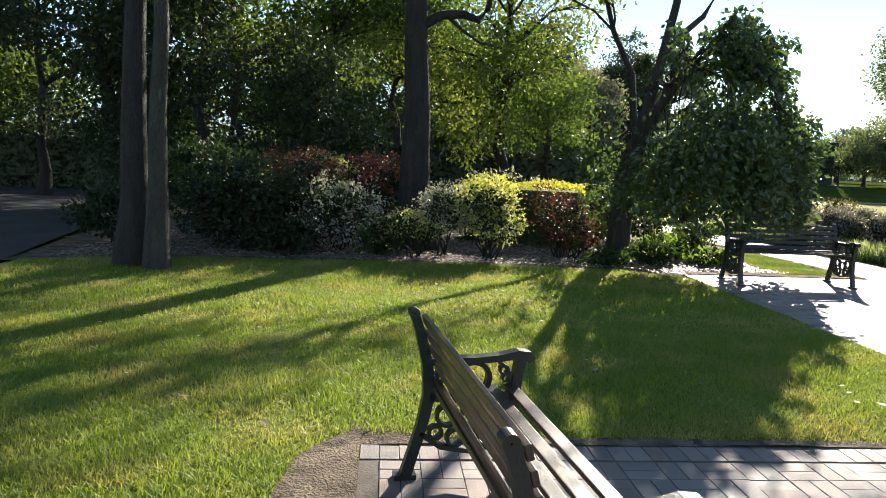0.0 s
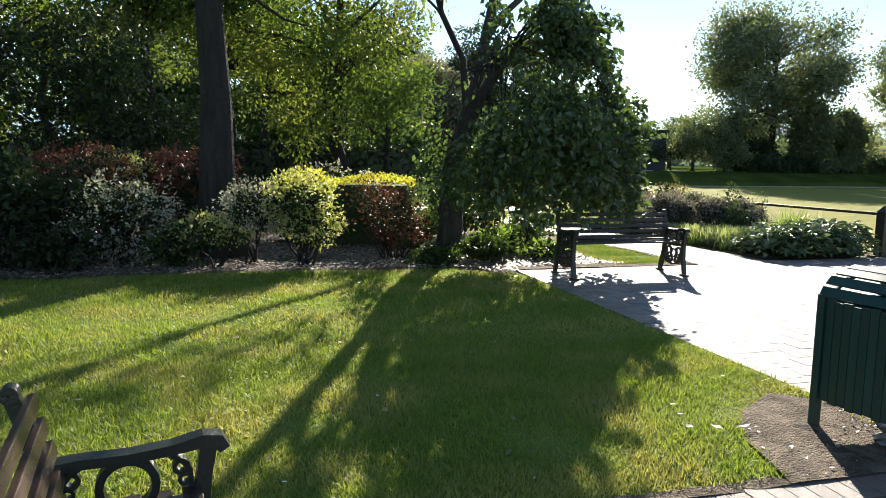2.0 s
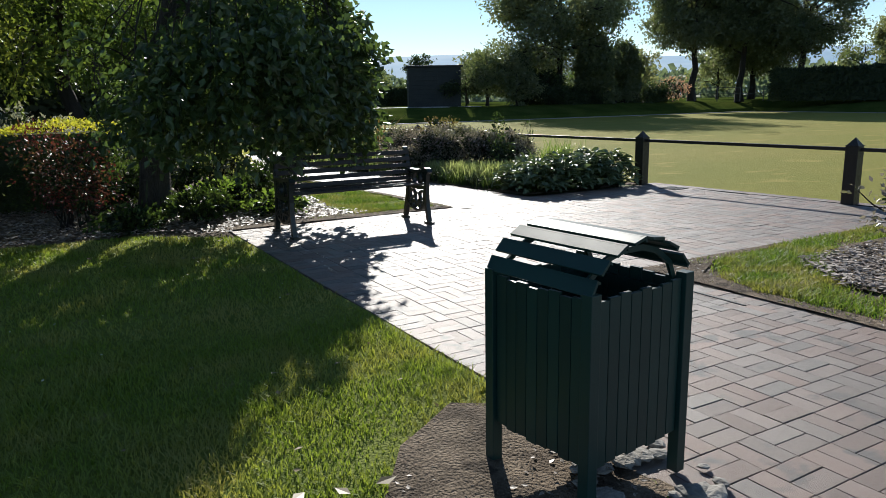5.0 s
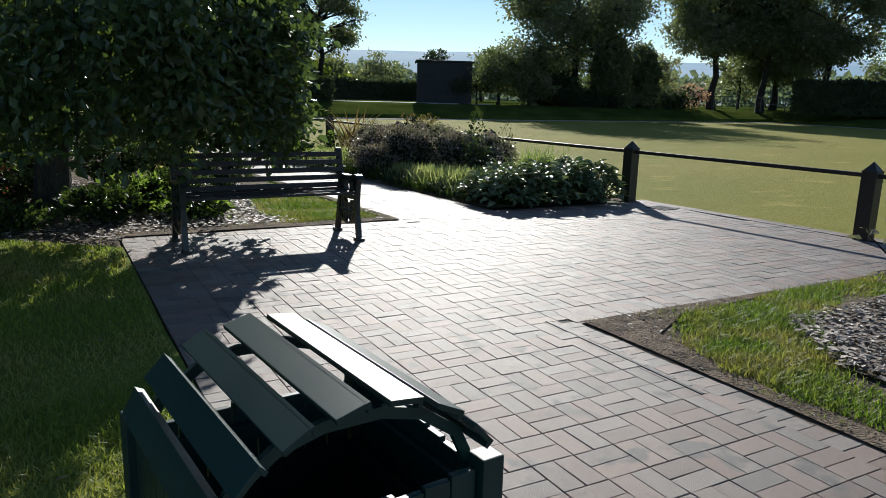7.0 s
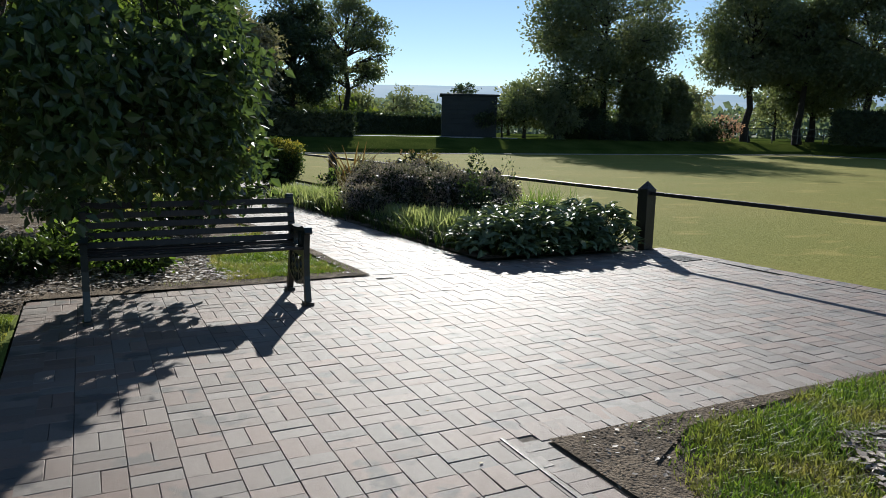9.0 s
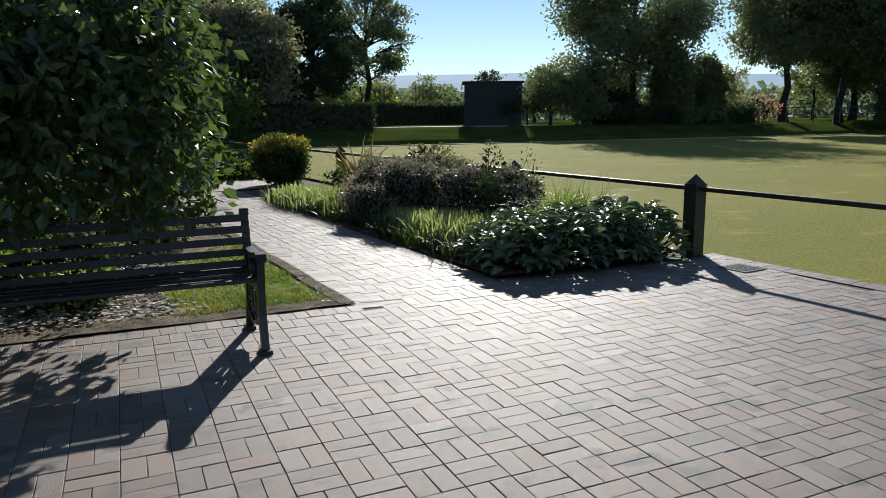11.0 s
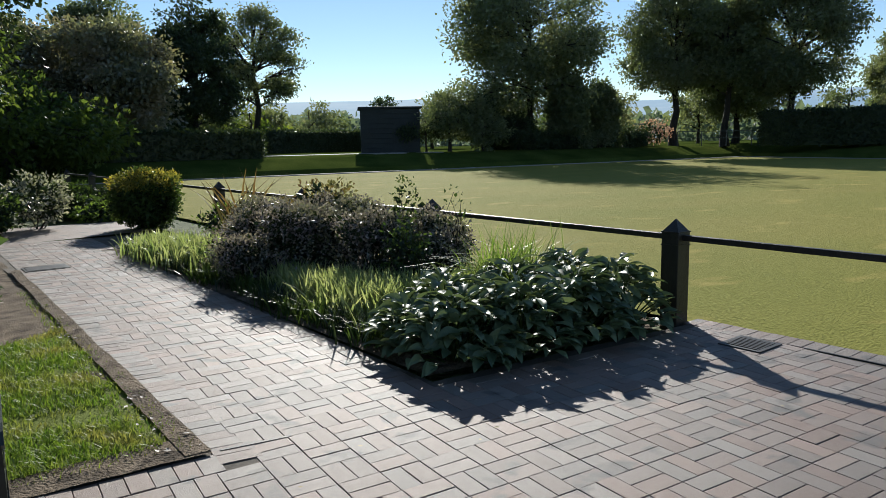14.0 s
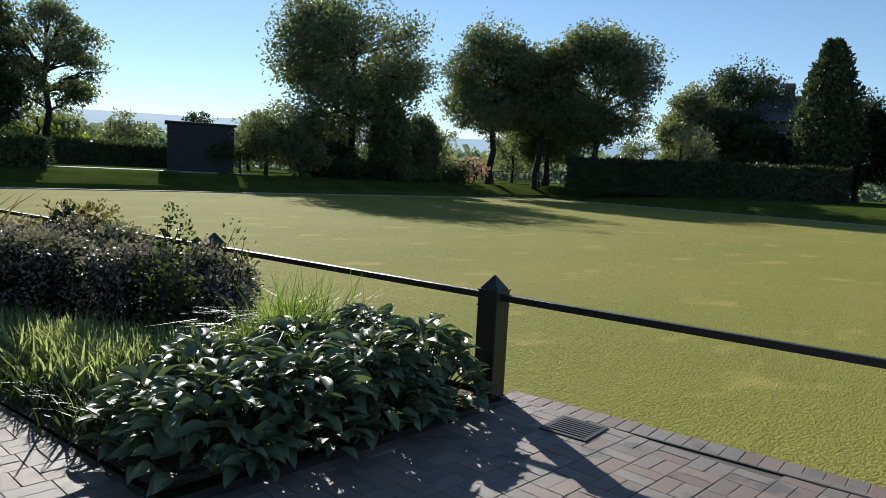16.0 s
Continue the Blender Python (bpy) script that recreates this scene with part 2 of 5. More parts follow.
def fast_mesh(name, V, F, smooth=False):
    V, F = np.asarray(V, np.float32), np.asarray(F, np.int32)
    me = bpy.data.meshes.new(name)
    me.vertices.add(len(V))
    me.vertices.foreach_set("co", V.ravel())
    me.loops.add(F.size)
    me.loops.foreach_set("vertex_index", F.ravel())
    me.polygons.add(len(F))
    me.polygons.foreach_set("loop_start", np.arange(0, F.size, F.shape[1], dtype=np.int32))
    me.polygons.foreach_set("use_smooth", np.full(len(F), smooth, bool))
    me.update(calc_edges=True)
    return me


def part(name, data, material, parent=None, label="", smooth=False):
    """Links a bmesh, a mesh or (verts, faces) as one object, under parent where one is given."""
    if isinstance(data, tuple):
        data = fast_mesh(name, *data, smooth)
    elif isinstance(data, bmesh.types.BMesh):
        me = bpy.data.meshes.new(name)
        data.to_mesh(me)
        data.free()
        data = me
        if smooth:
            data.polygons.foreach_set("use_smooth", np.ones(len(data.polygons), bool))
    ob = new(name, data)
    if material and not data.materials:
        data.materials.append(material)
    if parent is not None:
        ob.parent = parent
    if label:
        tagged(ob, label)
    return ob


def thing(name, m, label, category, group="", kind=""):
    ob = new(name)
    ob.empty_display_size = 0.2
    ob.matrix_basis = m
    return tagged(ob, label, category, group, kind)


def box(bm, x0, y0, z0, x1, y1, z1, bevel=0.0, m=None):
    r = bmesh.ops.create_cube(bm, size=1)
    mm = Matrix.Translation(((x0 + x1) / 2, (y0 + y1) / 2, (z0 + z1) / 2)) @ Matrix.Diagonal((x1 - x0, y1 - y0, z1 - z0, 1))
    bmesh.ops.transform(bm, matrix=(m @ mm) if m else mm, verts=r["verts"])
    if bevel:
        es = list({e for v in r["verts"] for e in v.link_edges})
        bmesh.ops.bevel(bm, geom=es, offset=bevel, segments=2, affect="EDGES", profile=0.6)
    return bm


def boxes(*specs, bevel=0.0):
    bm = bmesh.new()
    for s in specs:
        box(bm, *s, bevel=bevel)
    return bm


def tubes(lines, sides=6):
    """Verts and quads of tapered tubes; each line is (points, radii)."""
    V, F, base = [], [], 0
    ang = np.linspace(0, 2 * np.pi, sides, endpoint=False)
    for pts, rad in lines:
        P = np.asarray(pts, float)
        T = np.gradient(P, axis=0)
        T /= np.linalg.norm(T, axis=1)[:, None] + 1e-9
        up = np.where(np.abs(T[:, 2:3]) > 0.9, [[1.0, 0, 0]], [[0, 0, 1.0]])
        A = np.cross(T, up)
        A /= np.linalg.norm(A, axis=1)[:, None] + 1e-9
        B = np.cross(T, A)
        R = np.asarray(rad, float)[:, None, None]
        ring = P[:, None] + R * (np.cos(ang)[None, :, None] * A[:, None] + np.sin(ang)[None, :, None] * B[:, None])
        V.append(ring.reshape(-1, 3))
        k = len(P)
        i, j = np.meshgrid(np.arange(k - 1), np.arange(sides), indexing="ij")
        a = base + i * sides + j
        b = base + i * sides + (j + 1) % sides
        F.append(np.stack([a, b, b + sides, a + sides], -1).reshape(-1, 4))
        base += k * sides
    return np.concatenate(V), np.concatenate(F)


def unit(n):
    d = rng.normal(size=(n, 3))
    return d / np.linalg.norm(d, axis=1)[:, None]


def leaf_quads(P, size, aspect=0.55, droop=0.0, out=None, spread=0.35, flat=0.0):
    """A small folded kite for every point of P."""
    n = len(P)
    D = unit(n)
    if out is not None:
        D = D + out * 0.9
    D[:, 2] -= droop
    D /= np.linalg.norm(D, axis=1)[:, None] + 1e-9
    N = unit(n)
    N[:, 2] += flat
    S = np.cross(D, N)
    S /= np.linalg.norm(S, axis=1)[:, None] + 1e-9
    U = np.cross(S, D)
    s = (size * rng.uniform(1 - spread, 1 + spread, n))[:, None]
    w = s * aspect * 0.5
    V = np.stack([P, P + D * s * 0.45 + S * w + U * s * 0.10, P + D * s, P + D * s * 0.45 - S * w + U * s * 0.10], 1).reshape(-1, 3)
    i = np.arange(n)[:, None] * 4
    F = np.concatenate([i + [0, 1, 2], i + [0, 2, 3]], 1).reshape(-1, 3)
    return V, F


def crown_points(clumps, per_cluster=10, cluster=0.25, shell=0.45):
    """Leaf places in leafy clusters spread through the outer part of each ellipsoid clump (x, y, z, rx, ry, rz, leaves)."""
    P, O, C = [], [], []
    for cx, cy, cz, rx, ry, rz, n in clumps:
        k = max(int(n / per_cluster), 3)
        d = unit(k)
        r = shell + (1 - shell) * rng.random(k) ** 0.6
        wob = np.array([noise.noise(Vector((a[0] * 1.7 + cx, a[1] * 1.7 + cy, a[2] * 1.7 + cz))) for a in d])
        c = d * (r * (1.0 + 0.38 * wob))[:, None] * [rx, ry, rz] + [cx, cy, cz]
        C.append(c)
        q = np.repeat(c, per_cluster, 0) + rng.normal(size=(k * per_cluster, 3)) * cluster * [1, 1, 0.6]
        P.append(q)
        O.append(np.repeat(d, per_cluster, 0))
    return np.concatenate(P), np.concatenate(O), C


def bent(a, b, n=6, sag=0.0, wob=0.05):
    a, b = np.asarray(a, float), np.asarray(b, float)
    t = np.linspace(0, 1, n)[:, None]
    L = np.linalg.norm(b - a)
    q = a + (b - a) * t + np.array([0, 0, 1.0]) * sag * L * np.sin(np.pi * t)
    q[1:-1] += rng.normal(size=(n - 2, 3)) * wob * L * [1, 1, 0.4]
    return q


def tree(at, height, trunk_r, clumps, leaf, leaf_material, bark, label, lean=(0, 0), per=10, cluster=0.25, fork=0.35, wob=0.012, twigs=5, group="", category="tree", name="tree", droop=0.3, aspect=0.55, shell=0.45, stems=1):
    """A tapered trunk with limbs out to every clump, and a crown of leaf clusters. Clumps are relative to the base."""
    t = thing(name, pose(*at), label, category, group)
    lines = []
    top = np.array([lean[0], lean[1], height * 0.82])
    trunks = []
    for s in range(stems):
        off = np.array([0.0, 0, 0]) if s == 0 else np.array([rng.uniform(-1, 1), rng.uniform(-1, 1), 0]) * trunk_r * 2.6
        tr = bent(off + [0, 0, -0.1], top + off * 3, 9, 0, wob)
        rr = trunk_r * np.linspace(1, 0.22, 9)
        rr[0] *= 1.45
        rr[1] *= 1.06
        lines.append((tr, rr))
        trunks.append(tr)
    P, O, C = crown_points(clumps, per, cluster, shell)
    part("trunk", tubes(lines, 10), bark, t, smooth=True)
    for ci, c in enumerate(C):
        limbs = []
        tr = trunks[ci % stems]
        cen = np.array(clumps[ci][:3])
        k = int(np.clip(np.searchsorted(tr[:, 2], max(cen[2] * 0.72, height * fork * 0.8)), 2, 7))
        r0 = trunk_r * (1 - k / 11) * 0.5
        mid = bent(tr[k], cen, 6, 0.06, 0.04)
        limbs.append((mid, np.linspace(r0, r0 * 0.35, 6)))
        for q in c[rng.permutation(len(c))[:twigs]]:
            limbs.append((bent(mid[rng.integers(2, 5)], q, 5, 0.05, 0.05), np.linspace(r0 * 0.35, 0.006 + r0 * 0.06, 5)))
        part("bough", tubes(limbs, 5), bark, t, smooth=True)
    tagged(part("crown", leaf_quads(P, leaf, aspect, droop, O), leaf_material, t), kind="stuff")
    return t


def shrub(at, clumps, leaf, leaf_material, label, stems=6, per=8, cluster=0.05, droop=0.0, name="shrub", category="shrub", aspect=0.55, stem_r=0.012, shell=0.55, group="", inner=True):
    t = thing(name, pose(*at), label, category, group)
    P, O, C = crown_points(clumps, per, cluster, shell)
    P[:, 2] = np.maximum(P[:, 2], 0.015)
    lines = []
    for ci, c in enumerate(C):
        cen = np.array(clumps[ci][:3])
        for q in c[rng.permutation(len(c))[:stems]]:
            lines.append((bent((cen[0] * 0.5 + rng.normal() * 0.05, cen[1] * 0.5 + rng.normal() * 0.05, -0.02), q, 5, 0.04, 0.05), np.linspace(stem_r, stem_r * 0.35, 5)))
    tagged(part("wood", tubes(lines, 5), M_BARK2, t, smooth=True), kind="stuff")
    tagged(part("foliage", leaf_quads(P, leaf, aspect, droop, O), leaf_material, t), kind="stuff")
    # smaller mass of dark leaves that paints the shade inside the shrub
    if inner:
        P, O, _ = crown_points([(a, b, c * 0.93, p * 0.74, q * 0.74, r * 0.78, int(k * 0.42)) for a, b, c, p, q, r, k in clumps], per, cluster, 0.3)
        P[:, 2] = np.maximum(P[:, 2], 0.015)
        tagged(part("inner_shade_foliage", leaf_quads(P, leaf * 1.5, 0.7, droop, O), L_EVER, t, "leaves coloured dark for the shade inside"), kind="stuff")
    return t


def hedge(name, x0, y0, x1, y1, z0, z1, width, leaf, n, material, label, top_material=None):
    """A clipped hedge between two points: a dark twiggy core and leaves over its faces."""
    d = Vector((x1 - x0, y1 - y0, 0))
    L = d.length
    t = thing(name, pose((x0 + x1) / 2, (y0 + y1) / 2, z0, 0, 0, math.degrees(math.atan2(d.y, d.x))), label, "hedge")
    h, w = z1 - z0, width
    part("core", boxes((-L / 2 + 0.06, -w / 2 + 0.08, -0.05, L / 2 - 0.06, w / 2 - 0.08, h - 0.08)), L_HEDGE, t)
    area = np.array([L * h, L * h, L * w, w * h, w * h])
    side = rng.choice(5, n, p=area / area.sum())
    u, v = rng.uniform(-0.5, 0.5, n), rng.uniform(0, 1, n)
    P = np.zeros((n, 3))
    for s in range(5):
        k = side == s
        if s < 2:
            P[k] = np.stack([u[k] * L, np.full(k.sum(), (s - 0.5) * w), v[k] * h], 1)
        elif s == 2:
            P[k] = np.stack([u[k] * L, (v[k] - 0.5) * w, np.full(k.sum(), h)], 1)
        else:
            P[k] = np.stack([np.full(k.sum(), (s - 3.5) * L), u[k] * w, v[k] * h], 1)
    P += rng.normal(size=P.shape) * min(0.05, leaf * 0.5)
    P[:, 2] += 0.05 * np.sin(P[:, 0] * 2.1) + 0.03 * np.sin(P[:, 0] * 5.3)
    P[:, 2] = np.maximum(P[:, 2], 0.02)
    if top_material:
        hi = P[:, 2] > h - 0.10
        tagged(part("top_growth", leaf_quads(P[hi], leaf), top_material, t), kind="stuff")
        P = P[~hi]
    tagged(part("foliage", leaf_quads(P, leaf), material, t), kind="stuff")
    return t


def blades(P, h, w, lean=0.35, segs=3, spread=0.3, drop=0.6):
    """Long arching blades rooted at P, each a ribbon that narrows to its tip."""
    n = len(P)
    a = rng.uniform(0, 2 * np.pi, n)
    D = np.stack([np.cos(a), np.sin(a), np.zeros(n)], 1)
    S = np.stack([-np.sin(a), np.cos(a), np.zeros(n)], 1)
    tw = rng.uniform(-0.8, 0.8, n)[:, None]
    S = S * np.cos(tw) + D * np.sin(tw)
    H = (h * rng.uniform(1 - spread, 1 + spread, n))[:, None]
    ln = (lean * rng.uniform(0.2, 1.4, n))[:, None]
    V = []
    for k in range(segs + 1):
        f = k / segs
        c = P + D * (ln * H * f ** 1.7) + np.array([0, 0, 1.0]) * H * (f - drop * ln * f ** 3 * 0.5)
        ww = w * (1 - f ** 2.2) * 0.5 + 0.0006
        V += [c - S * ww, c + S * ww]
    V = np.stack(V, 1).reshape(-1, 3)
    i = np.arange(n)[:, None] * (2 * segs + 2)
    F = np.concatenate([i + [2 * k, 2 * k + 1, 2 * k + 3, 2 * k + 2] for k in range(segs)], 1).reshape(-1, 4)
    return V, F


# ---- large structure ----
def post_x(y):
    return 12.24 - 0.11 * (y - 7.32)


def green_x(y):
    return post_x(y) + 0.13


def path_shift(y):
    return -0.085 * max(y - 10.0, 0.0)


def sheet(name, poly, z, material, label, category, step=0.5, bump=0.0, kind="structure", parent=None):
    """A flat patch with a polygon outline, cut into a grid so that it can swell a little."""
    bm = bmesh.new()
    bm.faces.new([bm.verts.new((x, y, z)) for x, y in poly])
    xs, ys = [p[0] for p in poly], [p[1] for p in poly]
    for axis, lo, hi in ((0, min(xs), max(xs)), (1, min(ys), max(ys))):
        c = lo + step
        while c < hi:
            no = Vector((1, 0, 0)) if axis == 0 else Vector((0, 1, 0))
            bmesh.ops.bisect_plane(bm, geom=bm.verts[:] + bm.edges[:] + bm.faces[:], plane_co=no * c, plane_no=no)
            c += step
    if bump:
        for v in bm.verts:
            v.co.z += bump * noise.noise(Vector((v.co.x * 1.3, v.co.y * 1.3, 3.0))) + bump * 0.5 * noise.noise(Vector((v.co.x * 4, v.co.y * 4, 8.0)))
    return tagged(part(name, bm, material, parent, smooth=bump > 0), label, category, kind=kind)


# the ground: one sheet to the horizon, with a shallow basin for the green and banks round it
bm = bmesh.new()
for ring in ((-3000, -3000, 3000, 3000),):
    x0, y0, x1, y1 = ring
    bm.faces.new([bm.verts.new(p) for p in ((x0, y0, -0.06), (x1, y0, -0.06), (x1, y1, -0.06), (x0, y1, -0.06))])
tagged(part("ground", bm, M_FIELD), "rough green parkland reaching to the hills", "ground", kind="structure")

LAWN = [(-3.6, -6), (1.08, -6), (1.08, 3.8), (5.43, 3.82), (5.43, 9.6), (4.6, 10.25), (2.0, 10.42), (-1.5, 10.3), (-3.4, 9.6)]
sheet("lawn", LAWN, 0.0, M_LAWN, "mown green lawn dappled with sunlight", "lawn", 0.4, 0.02)
sheet("mulch_bed", [(-3.7, 9.5), (-1.5, 10.3), (2.0, 10.42), (4.6, 10.25), (5.43, 9.6), (5.43, 10.07), (8.22, 10.07), (7.5, 18.0), (7.0, 19.0), (-4.0, 19.0)], -0.012, M_SOIL, "planting bed of bark-covered dark soil", "flower bed", 0.3, 0.035)
sheet("grass_strip", [(7.0, 10.13), (8.19, 10.13), (7.93, 13.2), (7.2, 12.6), (6.9, 11.0)], 0.0, M_LAWN, "narrow strip of mown grass beside the brick path", "lawn", 0.3, 0.012)
sheet("planting_bed", [(9.64, 10.38), (post_x(10.4) - 0.05, 10.38), (post_x(18) - 0.05, 18.2), (8.87, 17.7), (9.33, 13.5)], 0.004, M_SOIL, "planting bed of dark soil", "flower bed", 0.4, 0.008)
sheet("verge", [(7.80, -4), (12.2, -4), (12.2, 5.9), (10.9, 6.28), (7.70, 6.30)], 0.0, M_SOIL, "grass verge with a worn soil edge", "lawn", 0.3, 0.02)
sheet("verge_mulch", [(8.75, -3), (11.9, -3), (11.9, 5.4), (10.3, 5.85), (8.9, 5.80), (8.45, 5.1)], 0.022, M_SOIL, "bark-covered soil under a shrub", "flower bed", 0.3, 0.03)
sheet("soil_patch", [(4.35, 3.80), (5.43, 3.80), (5.44, 4.7), (5.1, 4.85), (4.75, 4.65), (4.5, 4.3)], 0.012, M_SOIL, "bare trodden soil round the litter bin", "soil", 0.12, 0.03)
sheet("soil_edge", [(1.10, 3.80), (4.4, 3.80), (4.3, 3.90), (3.4, 3.86), (2.6, 3.92), (1.8, 3.85), (1.1, 4.0)], 0.008, M_SOIL, "crumbly soil along the lawn edge", "soil", 0.12, 0.02)
sheet("soil_corner", [(0.72, 3.1), (1.1, 3.0), (1.1, 4.05), (0.95, 3.85), (0.8, 3.6)], 0.018, M_SOIL, "bare worn soil beside the bench", "soil", 0.12, 0.02)
sheet("path_soil_edge", [(8.12, 10.02), (8.24, 10.02), (7.70, 16.5), (7.60, 16.5)], 0.016, M_SOIL, "thin soil line along the brick path", "soil", 0.15, 0.015)
sheet("plaza_soil_edge", [(5.45, 10.0), (8.24, 10.0), (8.1, 10.26), (7.2, 10.2), (6.4, 10.27), (5.5, 10.22)], 0.012, M_SOIL, "thin soil line along the paving", "soil", 0.15, 0.02)
sheet("verge_soil_edge", [(7.76, 3.4), (7.86, 3.4), (7.88, 4.6), (7.86, 5.3), (7.98, 5.92), (8.4, 6.16), (9.4, 6.25), (10.4, 6.28), (10.4, 6.31), (7.71, 6.31)], 0.012, M_SOIL, "bare soil at the corner of the verge", "soil", 0.12, 0.012)
tarmac = sheet("tarmac_path", [(-6.4, 3.0), (-3.75, 3.0), (-3.55, 9.4), (-4.2, 13.8), (-8.2, 24.5), (-40, 26.5), (-40, 25.0), (-10.5, 23.5), (-6.6, 14.0), (-6.2, 9.0)], 0.0, M_TARMAC, "grey tarmac path crossed by long shadows", "path", 0.8)
sheet("far_lawn_west", [(-40, 3), (-6.5, 3), (-6.3, 9.0), (-6.7, 14.0), (-10.6, 23.4), (-40, 24.9)], -0.01, M_LAWN, "shaded park lawn", "lawn", 2.0, 0.1)
sheet("back_path", [(7.1, 19.2), (10.2, 20.0), (10.0, 22.0), (-4.0, 22.0), (-4.0, 19.2)], -0.004, M_BRICK_FAR, "pale path beyond the planting bed", "path", 1.0)

# the bowling green with its kerb, ditch and surrounding bank
NW, NE = (green_x(39.2), 39.2), (51.0, 38.4)
GREEN = [(green_x(-6), -6), (44.0, -6), (51.0, 37.6), (green_x(39.0), 38.6)]
sheet("bowling_green", GREEN, -0.01, M_GREEN, "closely mown yellow-green bowling green", "lawn", 2.0)


def strip(name, line, profile, material, label, category):
    """Sweeps a profile of (outward, height) along a polyline on the plan."""
    L = [Vector((*p, 0)) for p in line]
    bm = bmesh.new()
    rows = []
    for i, p in enumerate(L):
        a = (L[i] - L[i - 1]).normalized() if i else (L[1] - L[0]).normalized()
        b = (L[i + 1] - L[i]).normalized() if i < len(L) - 1 else a
        na, nb = Vector((-a.y, a.x, 0)), Vector((-b.y, b.x, 0))
        nn = -(na + nb) / max(1 + na.dot(nb), 0.3)
        rows.append([bm.verts.new(p + nn * o + Vector((0, 0, z))) for o, z in profile])
    for r, s in zip(rows, rows[1:]):
        for k in range(len(profile) - 1):
            bm.faces.new((r[k], s[k], s[k + 1], r[k + 1]))
    bmesh.ops.recalc_face_normals(bm, faces=bm.faces)
    return tagged(part(name, bm, material), label, category, kind="structure")


strip("green_kerb", [(44.0, -6), (51.0, 37.6), (6.0, 38.72)], [(0, -0.04), (0, 0.03), (0.28, 0.03), (0.28, -0.04)], M_STONE, "pale concrete kerb round the green", "kerb")
strip("ditch", [(44.0, -6), (51.0, 37.6), (2.0, 38.8)], [(0.30, -0.02), (0.55, -0.05), (0.9, -0.02)], M_SOIL, "dark ditch behind the kerb", "ditch")
strip("bank", [(44.0, -6), (51.0, 37.6), (-2.0, 38.9)], [(0.9, -0.03), (1.15, 0.22), (3.4, 0.70), (4.4, 0.77), (5.6, 0.8), (30, 0.85), (90, 0.6), (160, -0.05)], M_BANK, "shaded grassy bank round the green", "bank")
strip("far_path", [(28.5, 43.6), (19.0, 44.0), (-2.0, 46.3)], [(0.0, 0.815), (1.3, 0.825)], M_STONE, "pale footpath above the bank", "path")

# hills on the horizon
bm = bmesh.new()
prev = None
for i in range(61):
    az = radians(-40 + i * 2.6)
    h = 122 + 22 * noise.noise(Vector((i * 0.16, 1.7, 0))) + 5 * noise.noise(Vector((i * 0.9, 4.0, 0)))
    d = Vector((math.sin(az), math.cos(az), 0))
    row = [bm.verts.new(d * 1500 + Vector((0, 0, -2))), bm.verts.new(d * 1800 + Vector((0, 0, h * 0.55))), bm.verts.new(d * 2200 + Vector((0, 0, h)))]
    if prev:
        for k in range(2):
            bm.faces.new((prev[k], row[k], row[k + 1], prev[k + 1]))
    prev = row
tagged(part("backdrop", bm, M_HILL, smooth=True), "moorland hills on the horizon, blue-grey and glowing for haze", "hills", kind="structure")

# the sand bed under the bricks
PAVED = [(1.1, -3.2), (7.9, -3.2), (7.74, 6.33), (10.9, 6.30), (green_x(6.2), 5.95), (green_x(10.3), 10.3), (9.62, 10.3), (9.30, 14.0), (8.88, 17.7), (9.9, 19.6), (7.3, 19.2), (8.25, 10.06), (5.46, 10.06), (5.46, 4.75), (5.0, 3.80), (1.1, 3.80)]
paving = sheet("paving", PAVED, -0.006, M_SAND, "brown and buff clay brick paving in basket weave", "paving", 1.0)


# ---- benches ----
def ring_bm(bm, cx, cz, r, thick, depth, m):
    """A flat iron ring in the xz plane."""
    k = 20
    vs = []
    for i in range(k):
        a = 2 * math.pi * i / k
        for rr, yy in ((r - thick / 2, -depth / 2), (r + thick / 2, -depth / 2), (r + thick / 2, depth / 2), (r - thick / 2, depth / 2)):
            vs.append(bm.verts.new(m @ Vector((cx + rr * math.cos(a), yy, cz + rr * math.sin(a)))))
    for i in range(k):
        for j in range(4):
            a, b = i * 4 + j, i * 4 + (j + 1) % 4
            c, d = ((i + 1) % k) * 4 + (j + 1) % 4, ((i + 1) % k) * 4 + j
            bm.faces.new((vs[a], vs[b], vs[c], vs[d]))


def bar_bm(bm, pts, w, depth):
    """A flat iron bar that follows points (x, z), w wide in the xz plane and depth thick along y."""
    P = [Vector((x, 0, z)) for x, z in pts]
    rows = []
    for i, p in enumerate(P):
        a = (P[min(i + 1, len(P) - 1)] - P[max(i - 1, 0)]).normalized()
        nrm = Vector((-a.z, 0, a.x))
        ww = w[i] if isinstance(w, (list, tuple)) else w
        rows.append([bm.verts.new(p + nrm * s * ww / 2 + Vector((0, t * depth / 2, 0))) for s, t in ((-1, -1), (1, -1), (1, 1), (-1, 1))])
    for r, s in zip(rows, rows[1:]):
        for j in range(4):
            bm.faces.new((r[j], r[(j + 1) % 4], s[(j + 1) % 4], s[j]))
    bm.faces.new(rows[0])
    bm.faces.new(list(reversed(rows[-1])))


